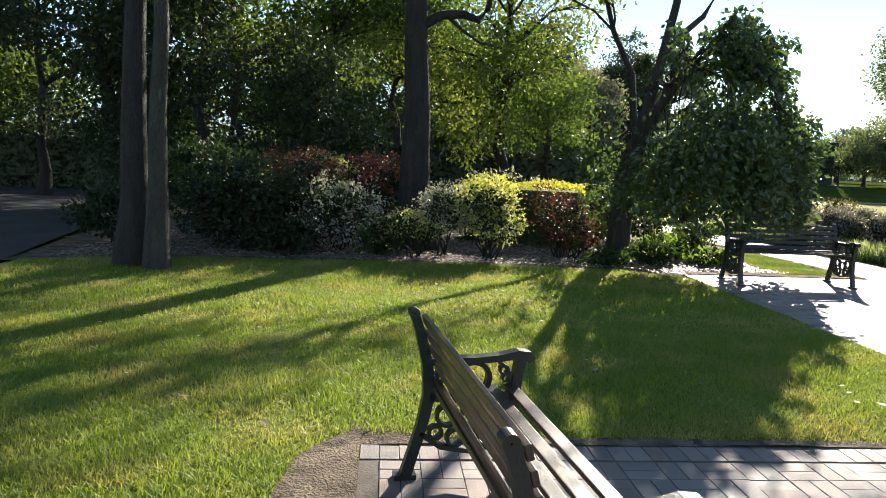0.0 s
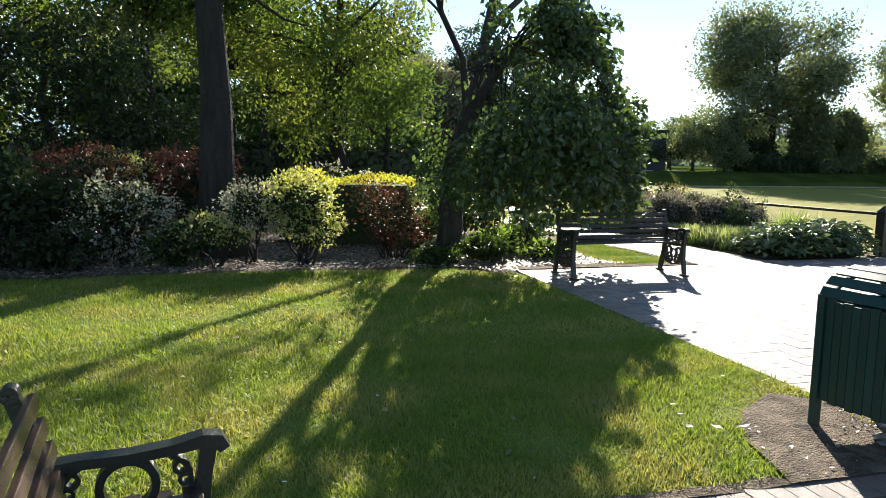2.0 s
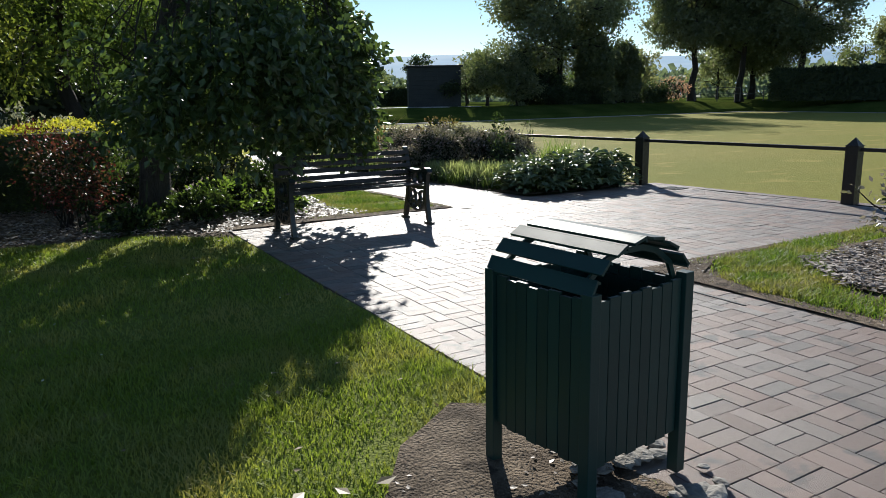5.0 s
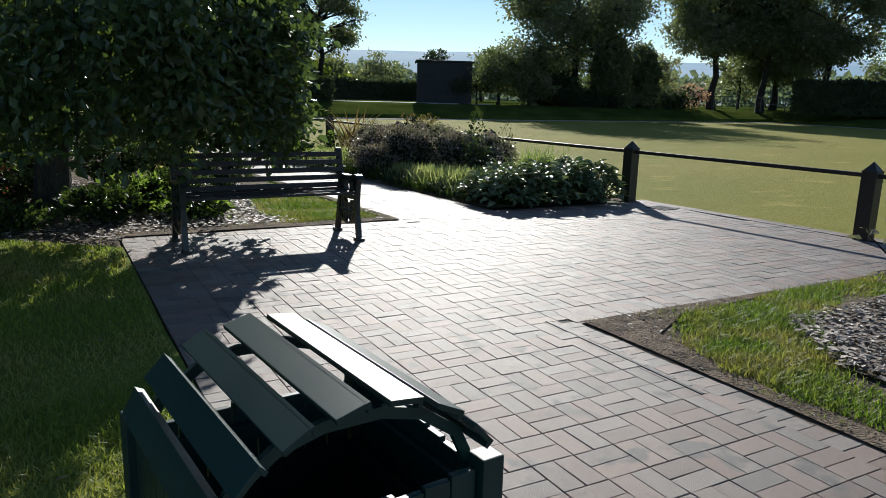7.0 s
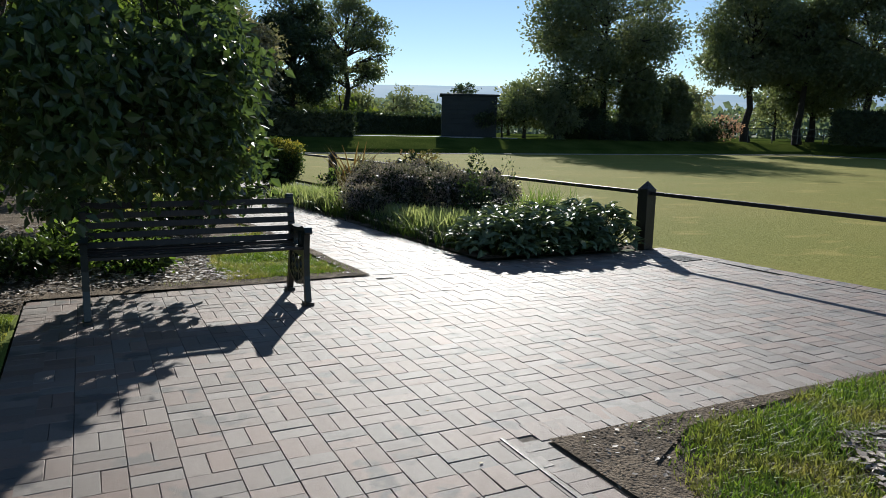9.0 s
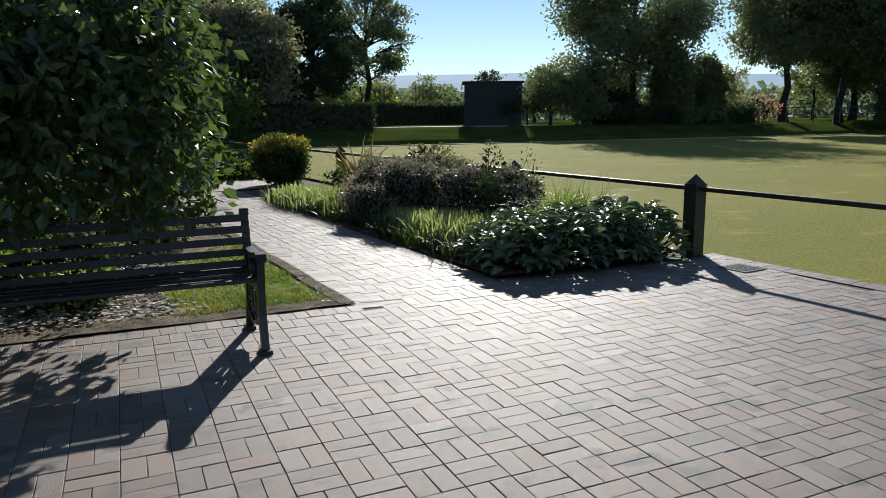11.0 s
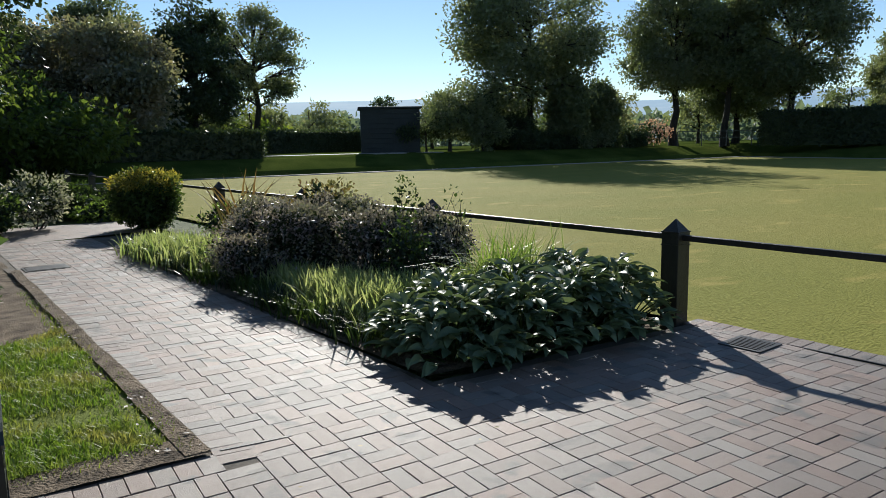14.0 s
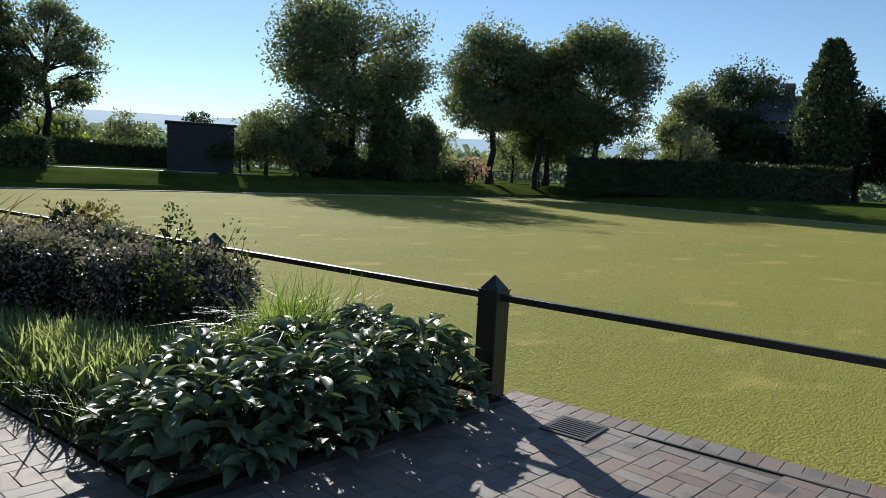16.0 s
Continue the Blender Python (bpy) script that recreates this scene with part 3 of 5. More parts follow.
def bench_end():
    """One cast-iron bench end in the xz plane: front is +x, back post at x = 0."""
    bm = bmesh.new()
    d = 0.045
    bar_bm(bm, [(-0.095, 0.0), (-0.06, 0.12), (-0.02, 0.26), (0.008, 0.40), (-0.004, 0.55), (-0.042, 0.70), (-0.072, 0.785)], [0.055, 0.05, 0.05, 0.055, 0.05, 0.045, 0.04], d)
    bar_bm(bm, [(0.47, 0.0), (0.45, 0.10), (0.425, 0.22), (0.415, 0.36), (0.43, 0.48), (0.445, 0.57)], [0.05, 0.045, 0.045, 0.055, 0.045, 0.05], d)
    bar_bm(bm, [(-0.145, 0.012), (-0.04, 0.012)], 0.024, 0.065)
    bar_bm(bm, [(0.41, 0.012), (0.53, 0.012)], 0.024, 0.065)
    bar_bm(bm, [(-0.015, 0.56), (0.09, 0.568), (0.22, 0.566), (0.34, 0.576), (0.43, 0.592), (0.475, 0.584), (0.492, 0.558)], [0.03, 0.03, 0.03, 0.032, 0.04, 0.045, 0.035], 0.06)
    bar_bm(bm, [(0.01, 0.395), (0.13, 0.385), (0.28, 0.385), (0.42, 0.395)], 0.04, d)
    ring_bm(bm, 0.215, 0.478, 0.078, 0.024, d, Matrix())
    for s in (-1, 1):
        cx = 0.215 + s * 0.150
        ring_bm(bm, cx, 0.515, 0.020, 0.012, d * 0.7, Matrix())
        ring_bm(bm, cx + s * 0.01, 0.475, 0.016, 0.010, d * 0.7, Matrix())
        bar_bm(bm, [(cx - s * 0.03, 0.555), (cx, 0.535), (cx + s * 0.025, 0.505), (cx + s * 0.03, 0.45)], 0.014, d * 0.7)
    # scrollwork below the seat
    for cx, cz, r in ((0.10, 0.30, 0.05), (0.21, 0.27, 0.055), (0.32, 0.30, 0.05), (0.14, 0.19, 0.038), (0.285, 0.19, 0.038), (0.045, 0.22, 0.03), (0.375, 0.22, 0.028)):
        ring_bm(bm, cx, cz, r, 0.018, d * 0.7, Matrix())
    bar_bm(bm, [(-0.03, 0.22), (0.07, 0.15), (0.21, 0.125), (0.34, 0.15), (0.42, 0.22)], 0.022, d)
    # curled finial at the top of the back post
    ring_bm(bm, -0.074, 0.790, 0.014, 0.022, 0.055, Matrix())
    bmesh.ops.recalc_face_normals(bm, faces=bm.faces)
    me = bpy.data.meshes.new("end_frame")
    bm.to_mesh(me)
    bm.free()
    me.materials.append(M_IRON)
    return me


END = bench_end()


def slat_mesh(L, w, t, material, name):
    me = bpy.data.meshes.new(name)
    b = boxes((-w / 2, 0, -t / 2, w / 2, L, t / 2), bevel=0.004)
    b.to_mesh(me)
    b.free()
    me.materials.append(material)
    return me


def bench(m, length, material, label, back_slats=5, seat_slats=5):
    """Front is +x, the slats run along +y from the origin end."""
    b = thing("park_bench", m, label, "bench")
    for y in (0.0, length):
        e = part("end_frame", END, None, b, "black cast-iron end with a ring arm")
        e.matrix_basis = pose(0, y, 0)
    bmesh_slat = slat_mesh(length + 0.03, 0.046, 0.022, material, "back_slat")
    sm = slat_mesh(length + 0.03, 0.058, 0.022, material, "slat")
    for i in range(seat_slats):
        s = part("seat_slat", sm, None, b)
        x = 0.05 + i * 0.086
        s.matrix_basis = pose(x, -0.015, 0.425 + (0.010 if i in (0, seat_slats - 1) else 0.0), 0, -2 if i else 10, 0)
    for i in range(back_slats):
        s = part("back_slat", bmesh_slat, None, b)
        z = 0.475 + i * 0.071
        x = 0.022 - max(z - 0.55, 0) * 0.28
        s.matrix_basis = pose(x + 0.016, -0.015, z, 0, 90 - 14, 0)
    return b


bench(pose(1.59, 1.93, 0, 0, 0, 6.9), 1.50, M_SLAT, "park bench with worn brown timber slats and black cast-iron ring-arm ends", 5, 5)
bench(pose(5.87, 9.62, 0, 0, 0, -90), 1.54, M_SLAT2, "dark timber-slatted park bench with black iron ends on brick paving", 5, 5)


# ---- litter bin ----
def litter_bin(m):
    b = thing("litter_bin", m, "dark green slatted litter bin with a louvred arched lid", "litter bin")
    s, h = 0.233, 0.74
    pm = boxes((-0.022, -0.022, 0, 0.022, 0.022, h), bevel=0.003)
    me = bpy.data.meshes.new("corner_post")
    pm.to_mesh(me)
    pm.free()
    for sx in (-1, 1):
        for sy in (-1, 1):
            p = part("corner_post", me, M_BIN, b)
            p.matrix_basis = pose(sx * s, sy * s, 0)
    sl = bpy.data.meshes.new("side_slat")
    t = boxes((-0.0245, -0.007, 0.0, 0.0245, 0.007, 0.56), bevel=0.002)
    t.to_mesh(sl)
    t.free()
    for side in range(4):
        for i in range(8):
            p = part("side_slat", sl, M_BIN, b)
            u = -0.182 + i * 0.052
            z = 0.148 + 0.012 * ((i * 7 + side * 3) % 5) / 4
            p.matrix_basis = pose(0, 0, 0, 0, 0, 90 * side) @ pose(u, -s, z)
    for side in range(4):
        for z in (0.22, 0.64):
            p = part("rail", boxes((-s + 0.02, -s + 0.008, z, s - 0.02, -s + 0.026, z + 0.035)), M_BIN, b)
            p.matrix_basis = pose(0, 0, 0, 0, 0, 90 * side)
    q = s - 0.035
    part("liner", boxes((-q, -q, 0.16, q, -q + 0.006, 0.59), (-q, q - 0.006, 0.16, q, q, 0.59), (-q, -q + 0.006, 0.16, -q + 0.006, q - 0.006, 0.59), (q - 0.006, -q + 0.006, 0.16, q, q - 0.006, 0.59), (-q + 0.006, -q + 0.006, 0.16, q - 0.006, q - 0.006, 0.166)), M_BINBODY, b, "dark metal liner")
    # arched ribs and the open louvres of the lid
    arch = [(-0.225, 0.712), (-0.196, 0.772), (-0.125, 0.822), (-0.05, 0.842), (0.05, 0.842), (0.125, 0.822), (0.196, 0.772), (0.225, 0.712)]
    for y in (-0.19, 0.19):
        bm = bmesh.new()
        bar_bm(bm, arch, 0.02, 0.012)
        bmesh.ops.recalc_face_normals(bm, faces=bm.faces)
        p = part("arch_rib", bm, M_BIN, b)
        p.matrix_basis = pose(0, y, 0)
    for x, z, a, w in ((-0.236, 0.755, -62, 0.052), (-0.188, 0.814, -46, 0.052), (-0.114, 0.858, -30, 0.052), (-0.03, 0.880, -16, 0.054), (0.06, 0.878, 6, 0.054), (0.142, 0.846, 26, 0.052), (0.21, 0.788, 48, 0.052)):
        bm = boxes((-w / 2, -0.25, -0.005, w / 2, 0.25, 0.005), bevel=0.0015)
        box(bm, w / 2 - 0.004, -0.25, -0.013, w / 2 + 0.004, 0.25, 0.005)
        p = part("lid_slat", bm, M_BIN, b)
        p.matrix_basis = pose(x, 0, z, 0, a, 0)
    return b


litter_bin(pose(5.263, 4.172, 0.012, 0, 0, 5.8))


# ---- post and rail fence ----
fence = thing("post_and_rail_fence", pose(0, 0, 0), "low dark timber posts with pointed tops joined by a single rail", "fence")
POSTS = [-1.9, 1.2, 4.25, 7.32, 10.42, 13.45, 16.45, 19.5, 22.5, 25.5, 28.5, 31.5]
bm = boxes((-0.075, -0.075, -0.06, 0.075, 0.075, 0.70), bevel=0.006)
top = bmesh.ops.create_cone(bm, cap_ends=False, segments=4, radius1=0.106, radius2=0.004, depth=0.10)
bmesh.ops.transform(bm, matrix=pose(0, 0, 0.752, 0, 0, 45), verts=top["verts"])
for z in (0.60, 0.70):
    box(bm, -0.079, -0.079, z, 0.079, 0.079, z + 0.010)
post_me = bpy.data.meshes.new("post")
bm.to_mesh(post_me)
bm.free()
for y in POSTS:
    p = part("post", post_me, M_POST, fence)
    p.matrix_basis = pose(post_x(y), y, 0, 0, 0, 6.3 + rng.uniform(-1.5, 1.5))
for a, b in zip(POSTS, POSTS[1:]):
    A, B = Vector((post_x(a), a, 0.662)), Vector((post_x(b), b, 0.662))
    d = B - A
    L = d.length - 0.13
    r = part("rail", boxes((-L / 2, -0.022, -0.022, L / 2, 0.022, 0.022), bevel=0.006), M_POST, fence)
    r.matrix_basis = Matrix.Translation((A + B) / 2) @ pose(0, 0, 0, 0, 0, math.degrees(math.atan2(d.y, d.x)))


# ---- trees round the lawn ----
def ball(x, y, z, r, n, f=1.0):
    return (x, y, z, r, r, r * f, n)


def spread_clumps(cx, cy, cz, rx, ry, rz, k, r, n, seed):
    """k clumps of radius about r, spread through an ellipsoid."""
    g = np.random.default_rng(seed)
    out = []
    for i in range(k):
        d = g.normal(size=3)
        d /= np.linalg.norm(d)
        q = 0.35 + 0.55 * g.random() ** 0.5
        rr = r * g.uniform(0.7, 1.25)
        out.append((cx + d[0] * rx * q, cy + d[1] * ry * q, cz + d[2] * rz * q, rr, rr, rr * 0.75, int(n * rr * rr / (r * r))))
    return out


# weeping tree: a crooked trunk, an umbrella of limbs and hanging leafy strands
def weeping_tree(at):
    t = thing("weeping_tree", pose(*at), "small weeping tree with a dark dense hanging crown and crooked trunk", "tree")
    c = np.array([0.78, -1.08, 0])
    part("trunk", tubes([(np.array([[0, 0, -0.08], [0.0, 0, 0.25], [0.04, 0.0, 0.8], [0.06, -0.08, 1.4], [0.2, -0.2, 2.0], [0.45, -0.45, 2.6], [0.65, -0.7, 3.0]]), [0.27, 0.19, 0.16, 0.15, 0.13, 0.10, 0.05]),
                         (np.array([[0.02, 0.05, 0.1], [-0.04, 0.1, 0.7], [0.06, 0.1, 1.5], [0.34, 0.05, 2.4], [0.48, 0.0, 3.1], [0.66, 0, 4.0], [0.92, 0.1, 5.6]]), [0.11, 0.10, 0.09, 0.08, 0.075, 0.06, 0.035])], 10), M_BARK, t, smooth=True)
    part("bough", tubes([(np.array([[0.49, 0.0, 3.15], [0.72, 0.0, 3.5], [1.1, -0.02, 3.85], [1.35, 0.0, 4.3], [1.6, 0.1, 5.0]]), [0.055, 0.05, 0.042, 0.034, 0.02])], 8), M_BARK, t, smooth=True)
    limbs, P, O = [], [], []
    for i in range(270):
        a = rng.uniform(0, 2 * np.pi)
        edge = 1.40 * (1 + 0.09 * math.sin(3 * a + 1.2) + 0.08 * math.sin(7 * a))
        f = math.sqrt(rng.uniform(0.01, 1.0))
        r = edge * f * 0.86
        top = np.array([c[0] + r * math.cos(a), c[1] + r * math.sin(a), 3.42 - 1.15 * f ** 2.6 + 0.16 * f * math.cos(a + 0.46) + rng.normal() * 0.12 + 0.34 * noise.noise(Vector((1.3 * math.cos(a) * r, 1.3 * math.sin(a) * r, 2.0)))])
        low = 0.64 + rng.random() ** 1.7 * 0.8 + (0.2 - 0.2 * math.cos(a + 0.46)) * f ** 3 + (1 - f) * 0.4
        n = max(int((top[2] - low) / 0.055), 4)
        k = np.linspace(0, 1, n)
        out = np.array([math.cos(a), math.sin(a), 0])
        s = top + out * 0.26 * np.sin(k * 2.0)[:, None] * (0.4 + f) - np.array([0, 0, 1.0]) * (k ** 1.15 * (top[2] - low))[:, None]
        s += np.cumsum(rng.normal(size=s.shape), 0) * 0.013
        if i % 9 == 0:
            limbs.append((bent((0.5, -0.5, 2.65), top, 6, 0.22, 0.04), np.linspace(0.018, 0.005, 6)))
            limbs.append((s[::3], np.linspace(0.008, 0.003, len(s[::3]))))
        u = 0.887 * (s[:, 0] - c[0]) - 0.46 * (s[:, 1] - c[1])
        gaps = -0.26 + np.clip(0.5 * (s[:, 2] - 1.6), 0, 0.42) - 0.24 * np.clip(u, 0, 1)
        # thin and open on the side above the trunk
        side = -0.95 + np.clip((s[:, 2] - 1.4) * 1.1, 0, 0.74) + 0.16 * np.sin(s[:, 2] * 6.0) - np.maximum(1.4 - s[:, 2], 0) * 1.3
        s = s[(np.array([noise.noise(Vector(v) * 1.15) for v in s]) > gaps) & ((u > side) | (rng.random(len(s)) < 0.015))]
        if len(s) < 2:
            continue
        q = np.repeat(s, 5, 0)
        P.append(q + rng.normal(size=q.shape) * [0.075, 0.075, 0.05])
        O.append(np.repeat(out[None] * 0.5, len(q), 0))
    # sprays that break the outline
    for i in range(64):
        a = rng.uniform(0, 2 * np.pi)
        e = rng.uniform(0.05, 1.25)
        d = np.array([math.cos(a) * math.cos(e), math.sin(a) * math.cos(e), math.sin(e)])
        q = c + [0.1, 0, 1.75] + d * [1.30, 1.30, 1.72] * rng.uniform(0.92, 1.12)
        if 0.887 * (q[0] - c[0]) - 0.46 * (q[1] - c[1]) < -0.45:
            continue
        if i % 3 == 0:
            limbs.append((bent((0.65, -0.7, 2.95), q, 6, 0.12, 0.04), np.linspace(0.014, 0.004, 6)))
        n = 34
        u = np.linspace(-0.1, 1, n)[:, None]
        P.append(q + (d * 0.24 - np.array([0, 0, 0.16]) * u) * u + rng.normal(size=(n, 3)) * 0.055)
        O.append(unit(n) * 0.5)
    # slim leafy sprays low on the open side
    for i in range(15):
        reach = rng.uniform(0.9, 1.5)
        q = c + [-0.887 * reach + rng.normal() * 0.3, 0.46 * reach + rng.normal() * 0.35, rng.uniform(1.15, 2.35)]
        limbs.append((bent((0.06, -0.05, rng.uniform(1.3, 2.2)), q, 6, 0.15, 0.04), np.linspace(0.014, 0.003, 6)))
        n = 30
        k = np.linspace(0, 1, n)[:, None]
        P.append(q + np.array([0.12, -0.05, 0.2]) * (1 - k) - np.array([0.1, -0.05, 0.32]) * k + rng.normal(size=(n, 3)) * 0.06)
        O.append(unit(n) * 0.5)
    P, O = np.concatenate(P), np.concatenate(O)
    part("bough", tubes(limbs, 5), M_BARK2, t, smooth=True)
    tagged(part("crown", leaf_quads(P, 0.098, 0.62, 0.7, O), L_WEEP, t), kind="stuff")
    # thin upper growth of the tall stem
    q, o, _ = crown_points([(1.5, 0.2, 5.3, 1.0, 0.9, 0.5, 420), (0.0, 0.3, 5.8, 1.0, 0.9, 0.5, 200), (2.2, 0.0, 4.7, 0.8, 0.7, 0.4, 360), (2.6, 0.7, 4.95, 1.0, 0.8, 0.4, 420), (3.4, 0.9, 5.0, 0.8, 0.7, 0.35, 260)], 8, 0.16)
    tw = [(bent((0.66, 0, 4.0 + 0.1 * j), x, 6, 0.05, 0.05), np.linspace(0.022, 0.004, 6)) for j, x in enumerate(q[::60])]
    part("upper_twigs", tubes(tw, 5), M_BARK, t, smooth=True)
    tagged(part("upper_leaves", leaf_quads(q, 0.08, 0.5, 0.5, o), L_WOOD, t), kind="stuff")
    return t


weeping_tree((4.95, 11.45, 0))

# twin-stemmed tree at the lawn's edge and the big tree in the bed
tree((-1.56, 9.15, 0), 9.5, 0.125, spread_clumps(-0.5, 2.0, 7.4, 3.0, 3.0, 1.8, 12, 1.2, 900, 3), 0.14, L_WOOD, M_BARK, "grey-barked tree with a tall bare stem at the lawn's edge", (0.1, 0.2), cluster=0.28, twigs=4, wob=0.0015)
tree((-1.93, 9.45, 0), 9.0, 0.185, spread_clumps(-1.5, 2.0, 7.6, 3.0, 2.6, 1.6, 9, 1.2, 800, 4), 0.14, L_WOOD, M_BARK2, "dark-stemmed tree beside a grey-barked one", (0.1, 0.1), cluster=0.28, twigs=4, wob=0.0015)
tree((1.72, 11.9, 0), 11.0, 0.27, spread_clumps(0.5, 1.5, 8.0, 4.2, 3.0, 2.2, 16, 1.4, 1000, 5), 0.15, L_WOOD, M_BARK2, "tall dark-trunked tree rising from the shrub bed", (-0.25, 0.1), cluster=0.3, twigs=4, wob=0.002)

big = bpy.data.objects["tree.002"]
part("bough", tubes([(np.array([[-0.03, 0, 3.55], [0.28, -0.05, 3.72], [0.62, -0.1, 3.74], [0.86, -0.12, 3.66], [1.0, -0.1, 3.85], [1.15, 0, 4.4]]), [0.09, 0.075, 0.065, 0.06, 0.045, 0.03]), (np.array([[0.35, -0.05, 3.72], [0.6, -0.1, 3.5], [0.9, -0.1, 3.32], [1.25, -0.1, 3.25]]), [0.03, 0.024, 0.018, 0.008])], 8), M_BARK2, big, smooth=True)

# bright lime tree with boughs hanging into the light
tree((4.9, 23.0, 0), 9.6, 0.22, [ball(-1.5, -1.2, 4.6, 1.3, 1300), ball(-0.2, -1.5, 3.8, 1.2, 1200), ball(0.9, -1.0, 4.6, 1.2, 1100), ball(-2.2, -0.6, 3.2, 1.1, 1000), ball(-0.8, 0.3, 6.0, 1.6, 1200), ball(-1.2, -1.0, 2.4, 0.9, 700), ball(1.2, 0.6, 6.0, 1.4, 900), ball(-3.0, 0.2, 5.2, 1.3, 900), ball(-0.5, -1.0, 7.2, 1.4, 800), ball(1.2, -0.6, 7.4, 1.2, 600), ball(-2.2, 0.0, 7.6, 1.3, 700), ball(2.4, 0.0, 6.6, 1.1, 500)], 0.15, L_LIME, M_BARK2, "sunlit lime-green tree with low spreading boughs", cluster=0.26)
tree((6.4, 23.5, 0.0), 4.6, 0.14, spread_clumps(0, 0, 3.0, 1.9, 1.8, 1.0, 8, 0.8, 700, 8), 0.11, L_WOOD, M_BARK2, "small round-headed garden tree", cluster=0.2)

# airy tree added mostly out of view, its open boughs placed to dapple the lawn
DAPPLE_CLUMPS = [(2.4, 1.2, 7.2, 0.45), (1.6, 2.6, 7.4, 0.5), (4.0, 2.6, 7.2, 0.4), (-0.8, 2.4, 7.6, 0.6), (0.4, 4.4, 8.0, 0.55), (-2.2, 3.4, 8.0, 0.6)]
tree((6.9, 14.6, 0), 8.5, 0.11, [(a - 2.2, b + 2.6, c_, p_, q_, r_, n_) for a, b, c_, p_, q_, r_, n_ in [ball(-0.6, -1.0, 6.2, 0.9, 300), ball(0.9, -0.4, 6.8, 0.9, 280), ball(-1.9, -0.2, 6.9, 0.9, 280), ball(-0.3, 0.8, 7.8, 1.0, 300), ball(1.9, 0.6, 7.4, 0.8, 200), ball(-3.0, 0.5, 7.6, 0.8, 240), ball(-1.2, -1.6, 5.6, 0.6, 160), ball(0.9, -1.5, 5.4, 0.5, 120)] + [ball(x_, y_, z_, r_, int(420 * r_)) for x_, y_, z_, r_ in DAPPLE_CLUMPS]], 0.15, L_LIME, M_BARK2, "slender leaning tree added so its open green boughs dapple the lawn", (-1.5, 1.7), cluster=0.24, twigs=6)
# dark low-boughed tree by the tarmac path
tree((-8.2, 13.5, 0), 8.0, 0.2, [ball(0.2, -0.6, 3.4, 1.2, 1620, 0.6), ball(1.6, -0.2, 4.6, 1.2, 1620, 0.6), ball(-1.0, 0.3, 5.0, 1.3, 1620, 0.6), ball(0.8, 0.4, 6.2, 1.3, 1620, 0.6), ball(2.4, 0.6, 3.6, 0.9, 1080, 0.5), ball(-2.2, -0.2, 3.8, 1.1, 1260, 0.6), ball(2.2, -0.3, 6.0, 1.0, 1080, 0.6)], 0.13, L_SHADE, M_BARK2, "dark evergreen with low hanging boughs by the path", cluster=0.24)
for x, y, h, s in ((-34, 44, 9, 101), (-27, 40, 8, 102), (-20, 42, 9, 103), (-13, 41, 8, 104), (-8, 45, 9, 105), (-2, 42, 8, 106), (4, 44, 8, 107), (-40, 36, 9, 108), (8.5, 40, 5, 109), (-16, 36, 7, 110)):
    tree((x, y, 0), h, 0.2, spread_clumps(0, 0, h * 0.46, 3.6, 3.0, h * 0.42, 18, 1.3, 420, s), 0.26, L_WOOD if s % 3 else L_LIME, M_BARK2, "leafy tree at the park's far edge", cluster=0.3, twigs=2, group="edge trees")
WOODS = [(-14, 27, 9, 11), (-8.5, 29, 10, 13), (-5.2, 17.5, 8, 14), (-5.0, 25, 10, 15), (-0.5, 26, 10, 17), (2.6, 28, 10, 19), (-19, 30, 11, 21), (6.5, 33, 8, 22), (1.5, 35, 10, 23), (-6.0, 36, 11, 24)]
for x, y, h, s in WOODS:
    g = np.random.default_rng(s)
    low = 0.34 if y < 24 else 0.45
    cl = spread_clumps(0, 0, h * (0.5 + low / 2), 2.9, 2.6, h * (0.5 - low / 2) * 0.95, 15, 1.15, 460, s)
    tree((x, y, 0), h, 0.18 + 0.06 * g.random(), cl, 0.20, (L_WOOD, L_WOOD, L_SHADE, L_WOOD)[s % 4], M_BARK2, "shady woodland tree with a dense dark crown" if s % 4 == 2 else "leafy woodland tree lit from behind", (g.uniform(-0.5, 0.5), g.uniform(-0.5, 0.5)), cluster=0.32, twigs=3, group="woodland trees")
# dark broad evergreens between the trunks
for x, y, h, r in ((-3.6, 15.8, 4.8, 1.6), (-0.6, 17.6, 4.2, 1.3), (-8.4, 21.5, 7.4, 2.3), (-12.5, 20.5, 6.6, 2.2)):
    tree((x, y, 0), h, 0.16, spread_clumps(0, 0, h * 0.52, r, r, h * 0.42, 12, 0.95, 800, int(h * 10)), 0.12, L_SHADE, M_BARK2, "dark evergreen filling the back of the bed", cluster=0.22, twigs=2, group="evergreens")

hedge("hedge", -40, 27.0, 7.5, 23.8, 0, 1.7, 1.0, 0.17, 26000, L_EVER, "long dark clipped hedge behind the park lawn")
hedge("golden_hedge", 2.75, 13.7, 4.75, 13.0, 0, 1.07, 0.9, 0.05, 6500, L_MID, "clipped box hedge with golden new growth on top", L_YELLOW)

